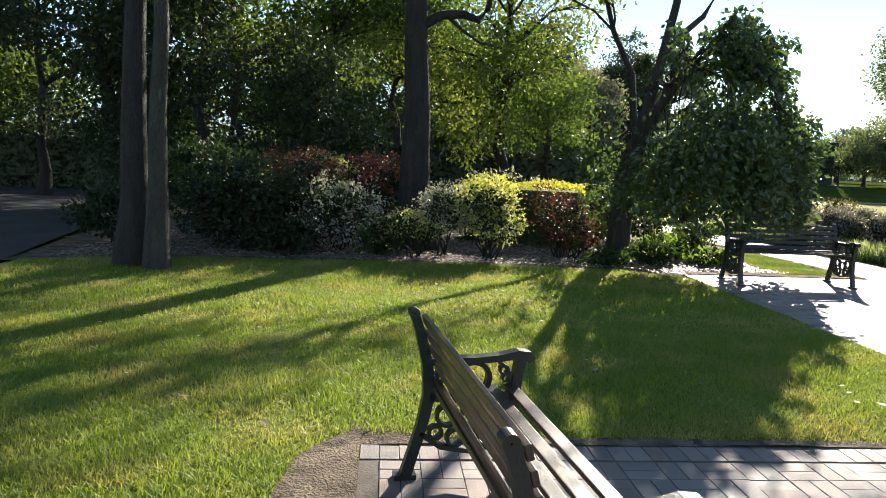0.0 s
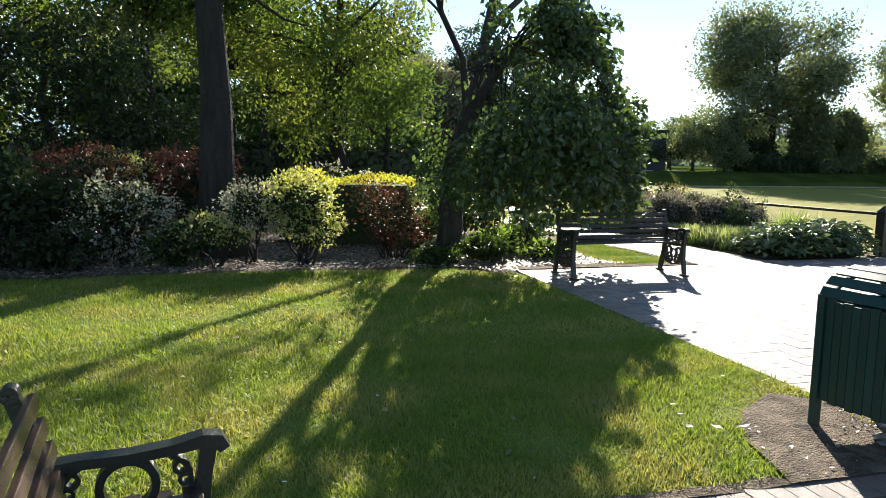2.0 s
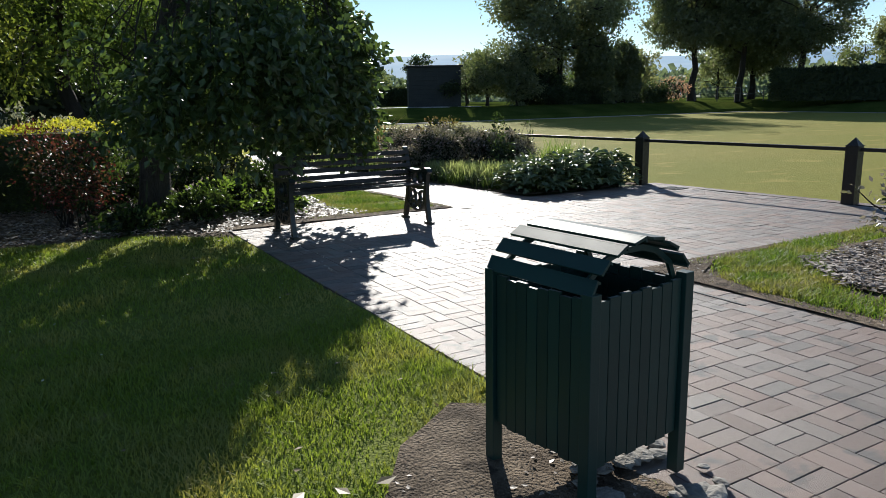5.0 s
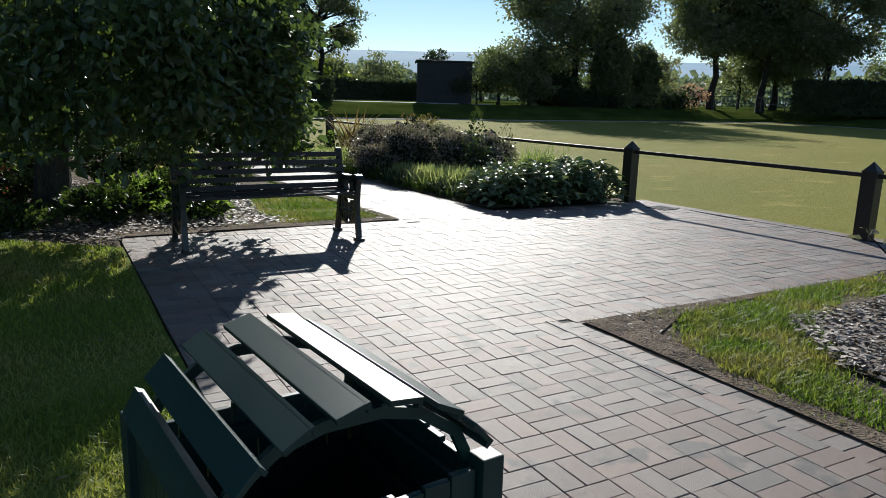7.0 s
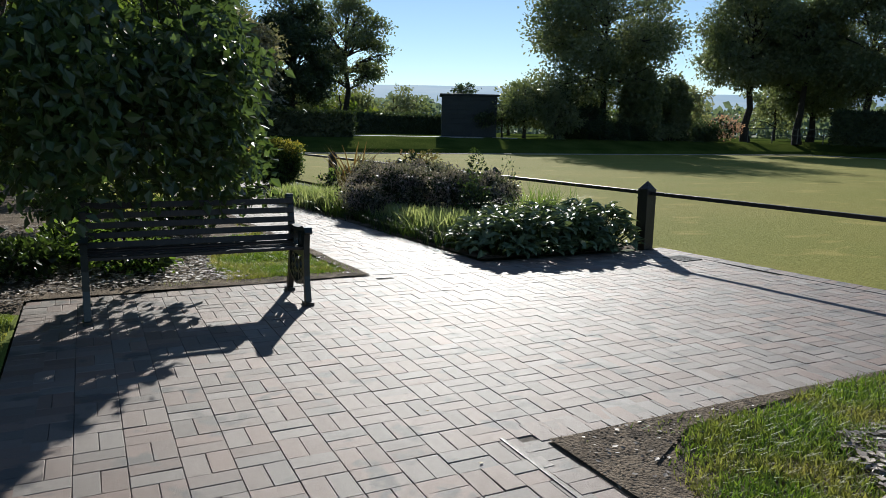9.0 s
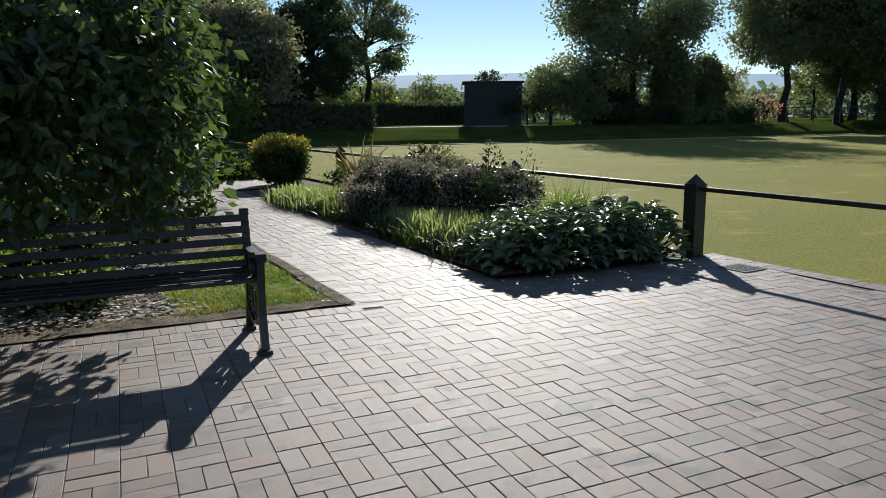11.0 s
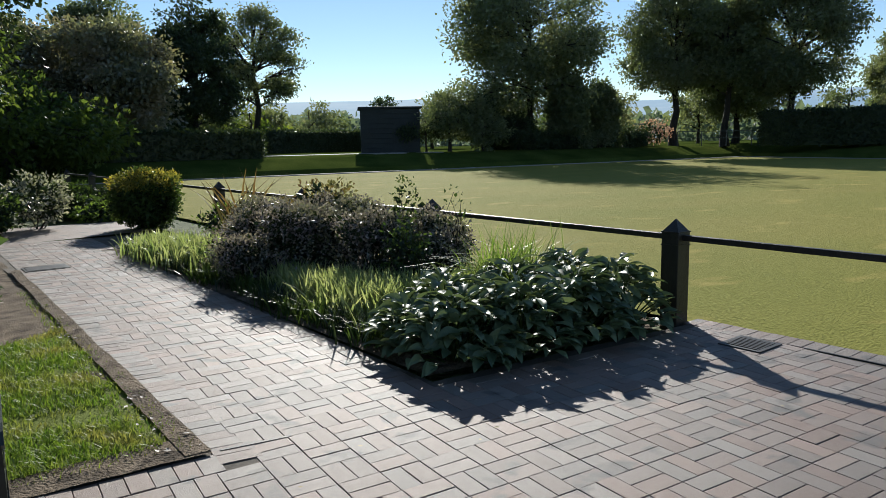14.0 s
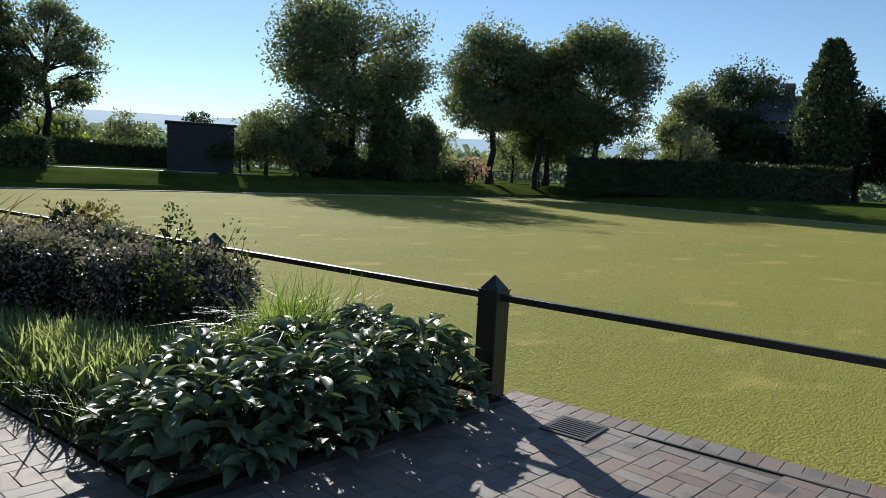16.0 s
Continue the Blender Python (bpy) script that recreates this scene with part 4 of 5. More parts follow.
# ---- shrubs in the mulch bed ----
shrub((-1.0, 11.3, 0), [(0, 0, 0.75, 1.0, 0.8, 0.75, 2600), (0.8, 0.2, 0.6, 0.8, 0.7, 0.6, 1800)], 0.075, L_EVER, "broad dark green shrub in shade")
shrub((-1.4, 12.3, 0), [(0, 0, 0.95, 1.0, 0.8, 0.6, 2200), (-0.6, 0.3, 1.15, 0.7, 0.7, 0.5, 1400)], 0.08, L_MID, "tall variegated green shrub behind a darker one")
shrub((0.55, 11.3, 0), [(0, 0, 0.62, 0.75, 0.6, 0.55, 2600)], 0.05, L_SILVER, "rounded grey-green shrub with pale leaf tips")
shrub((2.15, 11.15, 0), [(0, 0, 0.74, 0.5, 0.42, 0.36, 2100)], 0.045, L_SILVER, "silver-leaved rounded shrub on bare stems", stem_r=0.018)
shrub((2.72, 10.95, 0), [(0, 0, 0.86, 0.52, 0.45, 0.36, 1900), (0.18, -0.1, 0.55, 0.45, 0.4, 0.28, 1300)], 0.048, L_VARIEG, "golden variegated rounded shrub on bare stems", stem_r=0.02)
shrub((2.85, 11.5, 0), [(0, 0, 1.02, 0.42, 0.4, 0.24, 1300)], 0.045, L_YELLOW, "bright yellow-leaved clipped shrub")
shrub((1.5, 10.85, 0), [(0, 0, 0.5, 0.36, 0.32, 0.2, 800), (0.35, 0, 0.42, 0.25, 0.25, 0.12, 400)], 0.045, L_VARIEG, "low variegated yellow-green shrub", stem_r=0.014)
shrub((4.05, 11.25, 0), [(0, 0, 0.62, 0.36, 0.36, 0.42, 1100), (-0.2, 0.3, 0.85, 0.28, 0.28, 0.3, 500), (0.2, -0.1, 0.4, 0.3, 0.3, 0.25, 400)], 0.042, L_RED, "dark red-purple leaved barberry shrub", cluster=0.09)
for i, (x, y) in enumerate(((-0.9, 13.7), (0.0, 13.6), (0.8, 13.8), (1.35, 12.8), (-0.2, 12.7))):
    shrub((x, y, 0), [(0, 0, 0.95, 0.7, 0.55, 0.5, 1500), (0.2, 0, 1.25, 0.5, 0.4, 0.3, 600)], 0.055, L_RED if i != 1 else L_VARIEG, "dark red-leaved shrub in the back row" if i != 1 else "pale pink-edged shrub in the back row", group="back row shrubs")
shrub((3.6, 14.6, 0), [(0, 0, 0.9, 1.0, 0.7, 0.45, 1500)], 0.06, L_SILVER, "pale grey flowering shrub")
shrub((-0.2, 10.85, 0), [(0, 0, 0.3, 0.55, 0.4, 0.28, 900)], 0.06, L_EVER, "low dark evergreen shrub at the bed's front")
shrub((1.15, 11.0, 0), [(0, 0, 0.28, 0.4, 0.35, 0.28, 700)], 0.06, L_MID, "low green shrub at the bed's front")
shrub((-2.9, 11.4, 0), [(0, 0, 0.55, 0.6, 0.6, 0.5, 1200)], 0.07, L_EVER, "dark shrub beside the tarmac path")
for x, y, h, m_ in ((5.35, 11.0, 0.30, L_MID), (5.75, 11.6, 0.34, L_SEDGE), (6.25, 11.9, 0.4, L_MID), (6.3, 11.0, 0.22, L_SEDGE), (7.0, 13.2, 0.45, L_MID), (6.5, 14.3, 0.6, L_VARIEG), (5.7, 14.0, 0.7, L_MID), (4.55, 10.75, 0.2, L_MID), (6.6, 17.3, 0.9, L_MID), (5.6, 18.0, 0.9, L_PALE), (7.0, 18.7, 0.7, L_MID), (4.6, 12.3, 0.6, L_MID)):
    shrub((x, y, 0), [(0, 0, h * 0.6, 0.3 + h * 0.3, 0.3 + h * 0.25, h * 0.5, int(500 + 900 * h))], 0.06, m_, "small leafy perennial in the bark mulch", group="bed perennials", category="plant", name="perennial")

# ---- the planting bed beside the green ----
def hosta_leaf(L, W, arch):
    """One ribbed pointed leaf, from its stalk at the origin outwards along +x, cupped and arching over to its tip."""
    k, c = 8, 5
    V = []
    for i in range(k):
        u = i / (k - 1)
        half = W * 0.5 * math.sin(math.pi * min(u * 0.93 + 0.07, 1)) ** 0.8 * (1 - 0.28 * u) + 0.001
        x, z = L * (u - 0.16 * arch * u * u), L * (0.34 * u - arch * 0.62 * u * u)
        for j in range(c):
            v = j / (c - 1) * 2 - 1
            V.append((x, half * v, z + half * 0.38 * abs(v) ** 1.5 + 0.004 * math.sin(v * 11) + half * 0.10 * math.sin(u * 9 + v * 2)))
    F = [(i * c + j, (i + 1) * c + j, (i + 1) * c + j + 1, i * c + j + 1) for i in range(k - 1) for j in range(c - 1)]
    me = fast_mesh("leaf", V, F, True)
    me.materials.append(L_HOSTA)
    return me


HOSTA_LEAVES = [hosta_leaf(L, L * w, a) for L, w, a in ((0.155, 0.48, 0.6), (0.185, 0.42, 0.8), (0.14, 0.54, 0.4), (0.17, 0.44, 1.0), (0.13, 0.50, 0.3), (0.20, 0.36, 0.7))]


def hosta(at, r, h, n, label="large green hosta clump with broad arching leaves on the bed's edge"):
    t = thing("hosta", pose(*at), label, "plant", "hostas")
    st = []
    for i in range(n):
        a = rng.uniform(0, 360)
        f = math.sqrt(rng.random())
        d = np.array([math.cos(radians(a)), math.sin(radians(a)), 0])
        lz = max(h * (1.0 - 0.86 * f ** 2.0) * rng.uniform(0.82, 1.1), 0.06)
        p = d * r * 0.78 * f + [0, 0, lz]
        leaf = part("leaf", HOSTA_LEAVES[rng.integers(6)], None, t)
        leaf.matrix_basis = pose(*p, rng.normal() * 20, rng.normal() * 16 + 12 * f - 14, a + rng.normal() * 40)
        if i % 3 == 0:
            st.append((bent(d * r * 0.2 * f + [0, 0, -0.02], p, 4, 0.05, 0.02), [0.007, 0.006, 0.005, 0.004]))
    tagged(part("stalk_base", tubes(st, 4), L_MID, t, smooth=True), kind="stuff")
    return t


for x, y, r, h, n in ((10.0, 10.60, 0.50, 0.40, 300), (10.48, 10.56, 0.52, 0.44, 300), (10.97, 10.54, 0.52, 0.46, 300), (11.42, 10.56, 0.46, 0.48, 300), (10.25, 11.15, 0.4, 0.42, 190), (10.85, 11.1, 0.45, 0.46, 220), (11.4, 11.05, 0.4, 0.48, 200), (9.86, 11.0, 0.34, 0.30, 150)):
    hosta((x, y, 0.004), r, h, n)


def blade_clump(at, rx, ry, n, h, w, material, label, lean=0.4, name="iris_clump", category="plant", group="", drop=0.6):
    t = thing(name, pose(*at), label, category, group)
    q = rng.normal(size=(n, 3)) * [rx * 0.5, ry * 0.5, 0]
    q[:, 2] = -0.01
    tagged(part("foliage", blades(q, h, w, lean, 4, 0.35, drop), material, t), kind="stuff")
    return t


for x, y, rx, ry, n, h in ((10.16, 11.95, 0.36, 0.45, 1100, 0.33), (10.5, 11.75, 0.4, 0.4, 800, 0.33), (10.06, 12.6, 0.32, 0.45, 800, 0.30), (10.95, 11.65, 0.35, 0.3, 600, 0.36), (9.62, 15.6, 0.4, 0.7, 1100, 0.32), (9.35, 16.6, 0.35, 0.6, 900, 0.30), (9.9, 13.3, 0.22, 0.4, 450, 0.28)):
    blade_clump((x, y, 0.03), rx, ry, int(n * 1.3), h * 0.86, 0.024, L_IRIS, "dense yellow-green sword-leaved clump", 0.5, group="sword-leaved clumps")
# fringe leaves take dark greens to paint the shade beside the bed
for i in range(17):
    y = 11.3 + i * 0.38
    blade_clump((9.80 - 0.1 * (y - 10.3) + rng.uniform(-0.03, 0.08), y, 0.004), 0.14, 0.24, 110, 0.20, 0.014, (L_MID, L_HEDGE, L_MID)[i % 3], "low leafy fringe along the bed's edge, coloured dark for shade", 0.8, "fringe_plant", group="bed edge fringe")
blade_clump((11.15, 11.55, 0.03), 0.32, 0.32, 420, 0.62, 0.012, L_SEDGE, "fresh green arching grassy clump", 0.75, "sedge_clump", drop=0.9)
blade_clump((10.55, 17.3, 0.03), 0.22, 0.22, 46, 0.85, 0.05, L_PHORM, "bronze sword-leaved flax clump beside the fence", 0.6, "flax", drop=0.3)
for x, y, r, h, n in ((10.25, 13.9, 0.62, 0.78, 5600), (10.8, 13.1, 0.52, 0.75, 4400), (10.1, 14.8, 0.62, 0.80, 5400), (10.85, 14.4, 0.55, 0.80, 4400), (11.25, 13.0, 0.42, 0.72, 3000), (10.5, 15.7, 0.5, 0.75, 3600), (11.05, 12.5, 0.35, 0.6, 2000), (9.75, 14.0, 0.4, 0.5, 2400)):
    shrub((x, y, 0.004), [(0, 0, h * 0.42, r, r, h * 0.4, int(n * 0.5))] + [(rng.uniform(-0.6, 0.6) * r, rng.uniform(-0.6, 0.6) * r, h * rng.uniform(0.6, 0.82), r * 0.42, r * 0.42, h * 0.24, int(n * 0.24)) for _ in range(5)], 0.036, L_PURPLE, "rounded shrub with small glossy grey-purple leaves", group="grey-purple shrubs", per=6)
shrub((10.62, 12.35, 0.03), [(0, 0, 0.42, 0.22, 0.22, 0.28, 420)], 0.04, L_MID, "small bright green rose bush", stem_r=0.008)
shrub((10.95, 12.95, 0.03), [(0, 0, 0.72, 0.10, 0.10, 0.30, 240)], 0.04, L_MID, "upright green shoot among purple shrubs", stem_r=0.008)
shrub((11.15, 12.35, 0.03), [(0, 0, 0.72, 0.12, 0.12, 0.2, 60)], 0.04, L_MID, "thin rose shoot with sparse leaves", stem_r=0.007, inner=False)
shrub((10.9, 14.9, 0.03), [(0, 0, 0.75, 0.4, 0.35, 0.2, 500)], 0.05, L_PHORM, "orange-tinted shrub behind the purple ones")
shrub((9.85, 20.3, 0), [(0, 0, 0.50, 0.60, 0.58, 0.48, 9000)], 0.06, L_MID, "rounded clipped privet bush", name="privet_bush")
shrub((9.85, 20.3, 0), [(0, 0, 0.82, 0.57, 0.55, 0.18, 4500)], 0.055, L_PRIVET, "golden new leaves on a clipped privet bush", stems=3, inner=False)
shrub((10.7, 18.6, 0), [(0, 0, 0.25, 0.4, 0.35, 0.22, 500)], 0.05, L_SEDGE, "low green plant at the fence")
shrub((8.2, 21.6, 0), [(0, 0, 0.55, 0.6, 0.5, 0.45, 1200)], 0.07, L_SILVER, "pale grey-leaved shrub beyond the path")
for x, y, h, m_ in ((9.0, 23.4, 0.5, L_MID), (9.6, 24.4, 0.6, L_EVER), (8.9, 25.0, 0.7, L_MID), (10.2, 25.6, 0.5, L_MID), (9.5, 22.6, 0.35, L_SEDGE)):
    shrub((x, y, -0.05), [(0, 0, h * 0.55, 0.5 + h * 0.2, 0.5, h * 0.5, 1300)], 0.07, m_, "leafy border plant behind the clipped bush", group="border plants", category="plant", name="border_plant")
shrub((7.4, 20.7, 0), [(0, 0, 0.4, 0.6, 0.5, 0.35, 1100)], 0.07, L_MID, "leafy green shrub beyond the path")
shrub((6.2, 20.6, 0), [(0, 0, 0.4, 0.6, 0.5, 0.4, 900)], 0.07, L_MID, "leafy green shrub beyond the path")
shrub((9.6, 4.9, 0.02), [(0, 0, 0.5, 0.75, 0.7, 0.45, 1100)], 0.05, L_PURPLE, "sparse twiggy shrub on bark mulch", stems=14)

# ---- far side of the green ----
FAR = [  # x, y, height, crown radius x, crown height share, seed, kind
    (38.6, 45.0, 12.6, 5.6, 0.80, 31, 0), (50.5, 43.0, 12.4, 3.9, 0.64, 32, 0), (55.5, 37.0, 12.4, 4.6, 0.66, 33, 0), (53.0, 40.5, 11.0, 3.4, 0.60, 34, 0),
    (25.6, 62.0, 11.8, 3.7, 0.70, 36, 2), (19.3, 55.0, 11.0, 2.8, 0.8, 37, 1), (12.8, 46.6, 7.3, 3.7, 0.74, 38, 3), (8.0, 48.0, 7.2, 3.4, 0.72, 39, 3), (14.5, 57.0, 10.5, 3.6, 0.75, 40, 0),
    (40.3, 43.2, 5.2, 1.4, 0.7, 42, 0), (43.5, 43.5, 4.6, 1.3, 0.7, 43, 0), (69.0, 31.5, 11.5, 4.2, 0.85, 44, 1), (63.5, 33.0, 8.8, 3.0, 0.8, 45, 0), (66.0, 18.0, 9.0, 3.0, 0.85, 46, 1), (4.0, 52.0, 10.0, 4.0, 0.75, 47, 0), (-3.0, 46.0, 9.5, 4.0, 0.75, 48, 0), (59.0, 44.0, 10.5, 4.0, 0.75, 49, 0), (62.8, 27.4, 5.6, 2.6, 0.9, 50, 1), (64.0, 30.2, 7.6, 2.6, 0.9, 51, 1), (66.5, 22.0, 8.0, 2.8, 0.9, 52, 1)]
for x, y, h, r, share, s, k in FAR:
    z = 0.75
    ch = h * share
    ch = min(h * 0.9, ch + (0.0 if k == 2 else 1.0))
    airy = k == 2
    cl = spread_clumps(0, 0, h - ch * 0.54, r, r, ch * 0.5, 46, r * (0.22 if airy else 0.26), int(140 + 40 * r) if airy else int(260 + 80 * r), s)
    k_ = int(360 + 120 * r)
    if not airy:
        cl += [(0, 0, h - r * 0.45, r * 0.5, r * 0.5, r * 0.45, k_), (r * 0.35, 0, h - ch * 0.3, r * 0.45, r * 0.45, r * 0.4, k_), (-r * 0.35, 0, h - ch * 0.3, r * 0.45, r * 0.45, r * 0.4, k_)]
        cl += [(r * 0.6 * math.cos(q + s), r * 0.6 * math.sin(q + s), h - ch * 0.78, r * 0.4, r * 0.4, r * 0.3, k_) for q in (0.3, 1.55, 2.8, 4.1, 5.3)]
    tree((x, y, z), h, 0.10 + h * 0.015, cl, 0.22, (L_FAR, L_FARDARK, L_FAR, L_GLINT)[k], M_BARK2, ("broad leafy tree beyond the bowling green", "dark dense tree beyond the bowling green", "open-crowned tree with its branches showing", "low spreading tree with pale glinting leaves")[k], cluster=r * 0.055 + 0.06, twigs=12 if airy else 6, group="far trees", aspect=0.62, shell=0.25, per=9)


def conifer(at, h, r, n, label):
    t = thing("conifer", pose(*at), label, "tree")
    st = [(np.array([[dx, dy, -0.1], [dx * 1.4, dy * 1.4, h * 0.3], [dx * 0.5, dy * 0.5, h * 0.8]]), [0.22, 0.16, 0.05]) for dx, dy in ((0, 0), (0.5, 0.2), (-0.5, 0.1), (0.2, -0.5), (-0.9, -0.2), (0.9, -0.1))]
    part("trunk", tubes(st, 8), M_BARK2, t, smooth=True)
    P = []
    for sx, hh, rr in ((-0.32, 0.97, 0.62), (0.30, 1.0, 0.64), (0.0, 0.9, 0.85)):
        u = rng.random(n // 3) ** 0.8
        z = h * (0.14 + (hh - 0.14) * u)
        q = rr * r * np.sin(np.pi * np.clip(0.18 + 0.82 * u, 0, 1)) ** 0.7 * (0.6 + 0.4 * rng.random(n // 3))
        a = rng.uniform(0, 2 * np.pi, n // 3)
        q *= 1 + 0.14 * np.sin(a * 5 + z * 2)
        P.append(np.stack([sx * r + q * np.cos(a), q * np.sin(a), z], 1))
    tagged(part("crown", leaf_quads(np.concatenate(P), 0.34, 0.5, -0.9), L_FARDARK, t), kind="stuff")
    return t


conifer((61.0, 22.8, 0.75), 10.8, 2.7, 9000, "dark bushy conifer with several stems beyond the green")
tree((56.0, 30.5, 0.75), 5.2, 0.12, spread_clumps(0, 0, 3.0, 1.7, 1.7, 1.6, 9, 0.8, 420, 61), 0.2, L_PALE, M_BARK2, "pale blossoming bush beyond the hedge", cluster=0.2)
tree((31.4, 43.8, 0.75), 3.9, 0.12, spread_clumps(0.3, 0, 2.3, 2.2, 1.5, 1.3, 12, 0.8, 520, 62), 0.18, L_FAR, M_BARK2, "large rounded shrub beside the shed", cluster=0.18)
tree((34.5, 44.5, 0.75), 3.6, 0.10, spread_clumps(0.0, 0, 2.0, 2.2, 1.5, 1.3, 12, 0.8, 520, 63), 0.18, L_FARDARK, M_BARK2, "dark rounded shrub under a tree", cluster=0.18)
tree((44.0, 77.0, 0.4), 6.4, 0.2, spread_clumps(0, 0, 4.0, 1.5, 1.5, 2.0, 8, 0.9, 300, 64), 0.3, L_FARDARK, M_BARK2, "distant dark round-headed tree", cluster=0.25)
hedge("hedge", -2, 43.4, 19.4, 42.9, 0.74, 2.05, 1.1, 0.17, 16000, L_HEDGE, "dark clipped hedge above the bank")
hedge("hedge", 24.0, 55.2, 31.5, 54.4, 0.7, 2.25, 1.0, 0.2, 4000, L_FARDARK, "low loose hedge beside the shed")
hedge("hedge", 51.5, 36.5, 56.5, 20.0, 0.8, 2.9, 1.4, 0.2, 15000, L_HEDGE, "dark clipped hedge along the far bank")
hedge("hedge", 36.0, 46.5, 49.0, 44.5, 0.8, 1.9, 1.2, 0.2, 7000, L_FARDARK, "low dark hedge under the trees")
for i, (x, y, h) in enumerate(((20.5, 60, 4.5), (25, 62, 4.0), (29, 66, 4.2), (33, 70, 4.6), (17, 63, 5.0), (46, 56, 4.5), (50, 60, 5.2), (56, 55, 5.0), (62, 50, 5.0), (40, 60, 4.5), (10, 62, 6), (72, 42, 6), (27, 75, 4.5))):
    cl = spread_clumps(0, 0, h * 0.55, 2.6, 2.4, h * 0.42, 8, 1.1, 240, 70 + i)
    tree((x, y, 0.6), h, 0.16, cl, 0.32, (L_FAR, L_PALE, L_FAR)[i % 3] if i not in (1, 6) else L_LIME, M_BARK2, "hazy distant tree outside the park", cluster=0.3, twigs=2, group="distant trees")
for i, (x, y, h) in enumerate(((37.5, 43.2, 1.6), (36.0, 43.0, 2.4), (42.0, 42.6, 1.3), (45.0, 42.4, 1.2), (39.3, 42.8, 1.2), (33.2, 42.9, 2.6), (30.2, 44.6, 2.8))):
    tree((x, y, 0.76), h, 0.07, spread_clumps(0, 0, h * 0.5, 1.4, 1.0, h * 0.45, 9, 0.6, 420, 90 + i), 0.17, (L_FARDARK, L_HEDGE, L_FAR)[i % 3], M_BARK2, "dense dark shrub on the far bank", cluster=0.16, twigs=2, group="bank shrubs", category="shrub", name="bank_shrub")
shrub((47.0, 41.8, 0.8), [(0, 0, 1.0, 1.4, 1.0, 0.8, 700)], 0.14, L_PINK, "pink flowering shrub beyond the green", per=5, cluster=0.14)

# belt of distant trees, with the haze put into their pale leaf colour
n = 16000
az = np.radians(rng.uniform(-25, 80, n))
dist = rng.uniform(95, 130, n)
crest = np.array([4.6 + 2.4 * noise.noise(Vector((a * 9, 0, 0))) + 1.6 * noise.noise(Vector((a * 31, 5, 0))) for a in az])
belt = np.stack([8 + dist * np.sin(az), 7 + dist * np.cos(az), crest * rng.random(n) ** 0.7], 1)
tagged(part("distant_woods", leaf_quads(belt, 1.1, 0.8), L_HAZE), "belt of distant trees along the valley, tinted for haze", "woods", kind="stuff")

# shed
shed = thing("shed", pose(28.7, 46.4, 0.78, 0, 0, -25), "dark flat-roofed shed with dark cladding beyond the green", "shed")
part("body", boxes((-1.75, -1.3, -0.1, 1.75, 1.3, 2.62)), M_SHED, shed)
part("roof", boxes((-1.9, -1.45, 2.624, 1.9, 1.45, 2.74), bevel=0.02), M_SHED, shed, "flat dark roof slab")
for i in range(9):
    part("cladding_board", boxes((-1.76, -1.33, 0.02 + i * 0.29, 1.76, -1.304, 0.295 + i * 0.29), bevel=0.008), M_SHED, shed)
part("door", boxes((0.2, -1.36, 0.0, 1.1, -1.334, 2.05), bevel=0.01), M_SHED, shed)
for x0, x1 in ((25.9, 27.9), (29.3, 30.4)):
    tagged(part("paving_slab", boxes((x0, 42.9, 0.70, x1, 44.2, 0.82), bevel=0.02), M_STONE), "pale concrete step slab above the bank", "slab")


# houses
def house(m, w, d, h, roof, label):
    t = thing("house", m, label, "house")
    part("wall", boxes((-w / 2, -d / 2, -0.2, w / 2, d / 2, h)), M_HOUSE, t)
    bm = bmesh.new()
    o = 0.4
    a = [bm.verts.new(p) for p in ((-w / 2 - o, -d / 2 - o, h + 0.005), (w / 2 + o, -d / 2 - o, h + 0.005), (w / 2 + o, d / 2 + o, h + 0.005), (-w / 2 - o, d / 2 + o, h + 0.005))]
    b = [bm.verts.new(p) for p in ((-w / 2 + 1.5, 0, h + roof), (w / 2 - 1.5, 0, h + roof))]
    for f in ((a[0], a[1], b[1], b[0]), (a[2], a[3], b[0], b[1]), (a[1], a[2], b[1]), (a[3], a[0], b[0]), (a[3], a[2], a[1], a[0])):
        bm.faces.new(f)
    part("roof", bm, M_SLATE, t, "grey slate hipped roof")
    part("chimney", boxes((-0.4, -0.3, h + roof - 0.8, 0.4, 0.3, h + roof + 1.0), bevel=0.03), M_HOUSE, t)
    for zz in (0.9, 3.9):
        for i in range(4):
            x = -w / 2 + w * (i + 0.5) / 4
            win = part("window", boxes((x - 0.6, -d / 2 - 0.03, zz, x + 0.6, -d / 2 - 0.004, zz + 1.5)), M_WHITE, t)
            for k in (0, 1):
                part("pane", boxes((x - 0.5 + k * 0.52, -d / 2 - 0.045, zz + 0.1, x - 0.02 + k * 0.52, -d / 2 - 0.034, zz + 1.4)), M_GLASS, win)
    return t


house(pose(71.2, 28.9, 0.6, 0, 0, -66), 7, 7, 6.2, 2.4, "two-storey grey stone house with a slate roof behind trees")

# railing and a few boards beyond the green
rail = thing("park_railing", pose(48.5, 41.0, 0.8, 0, 0, -50), "thin dark metal railing on the bank", "railing")
for i in range(5):
    part("post", boxes((i * 1.6 - 0.03, -0.03, -0.05, i * 1.6 + 0.03, 0.03, 1.0)), M_IRON, rail)
for z in (0.5, 0.95):
    part("rail", boxes((0, -0.02, z, 6.4, 0.02, z + 0.04)), M_IRON, rail)


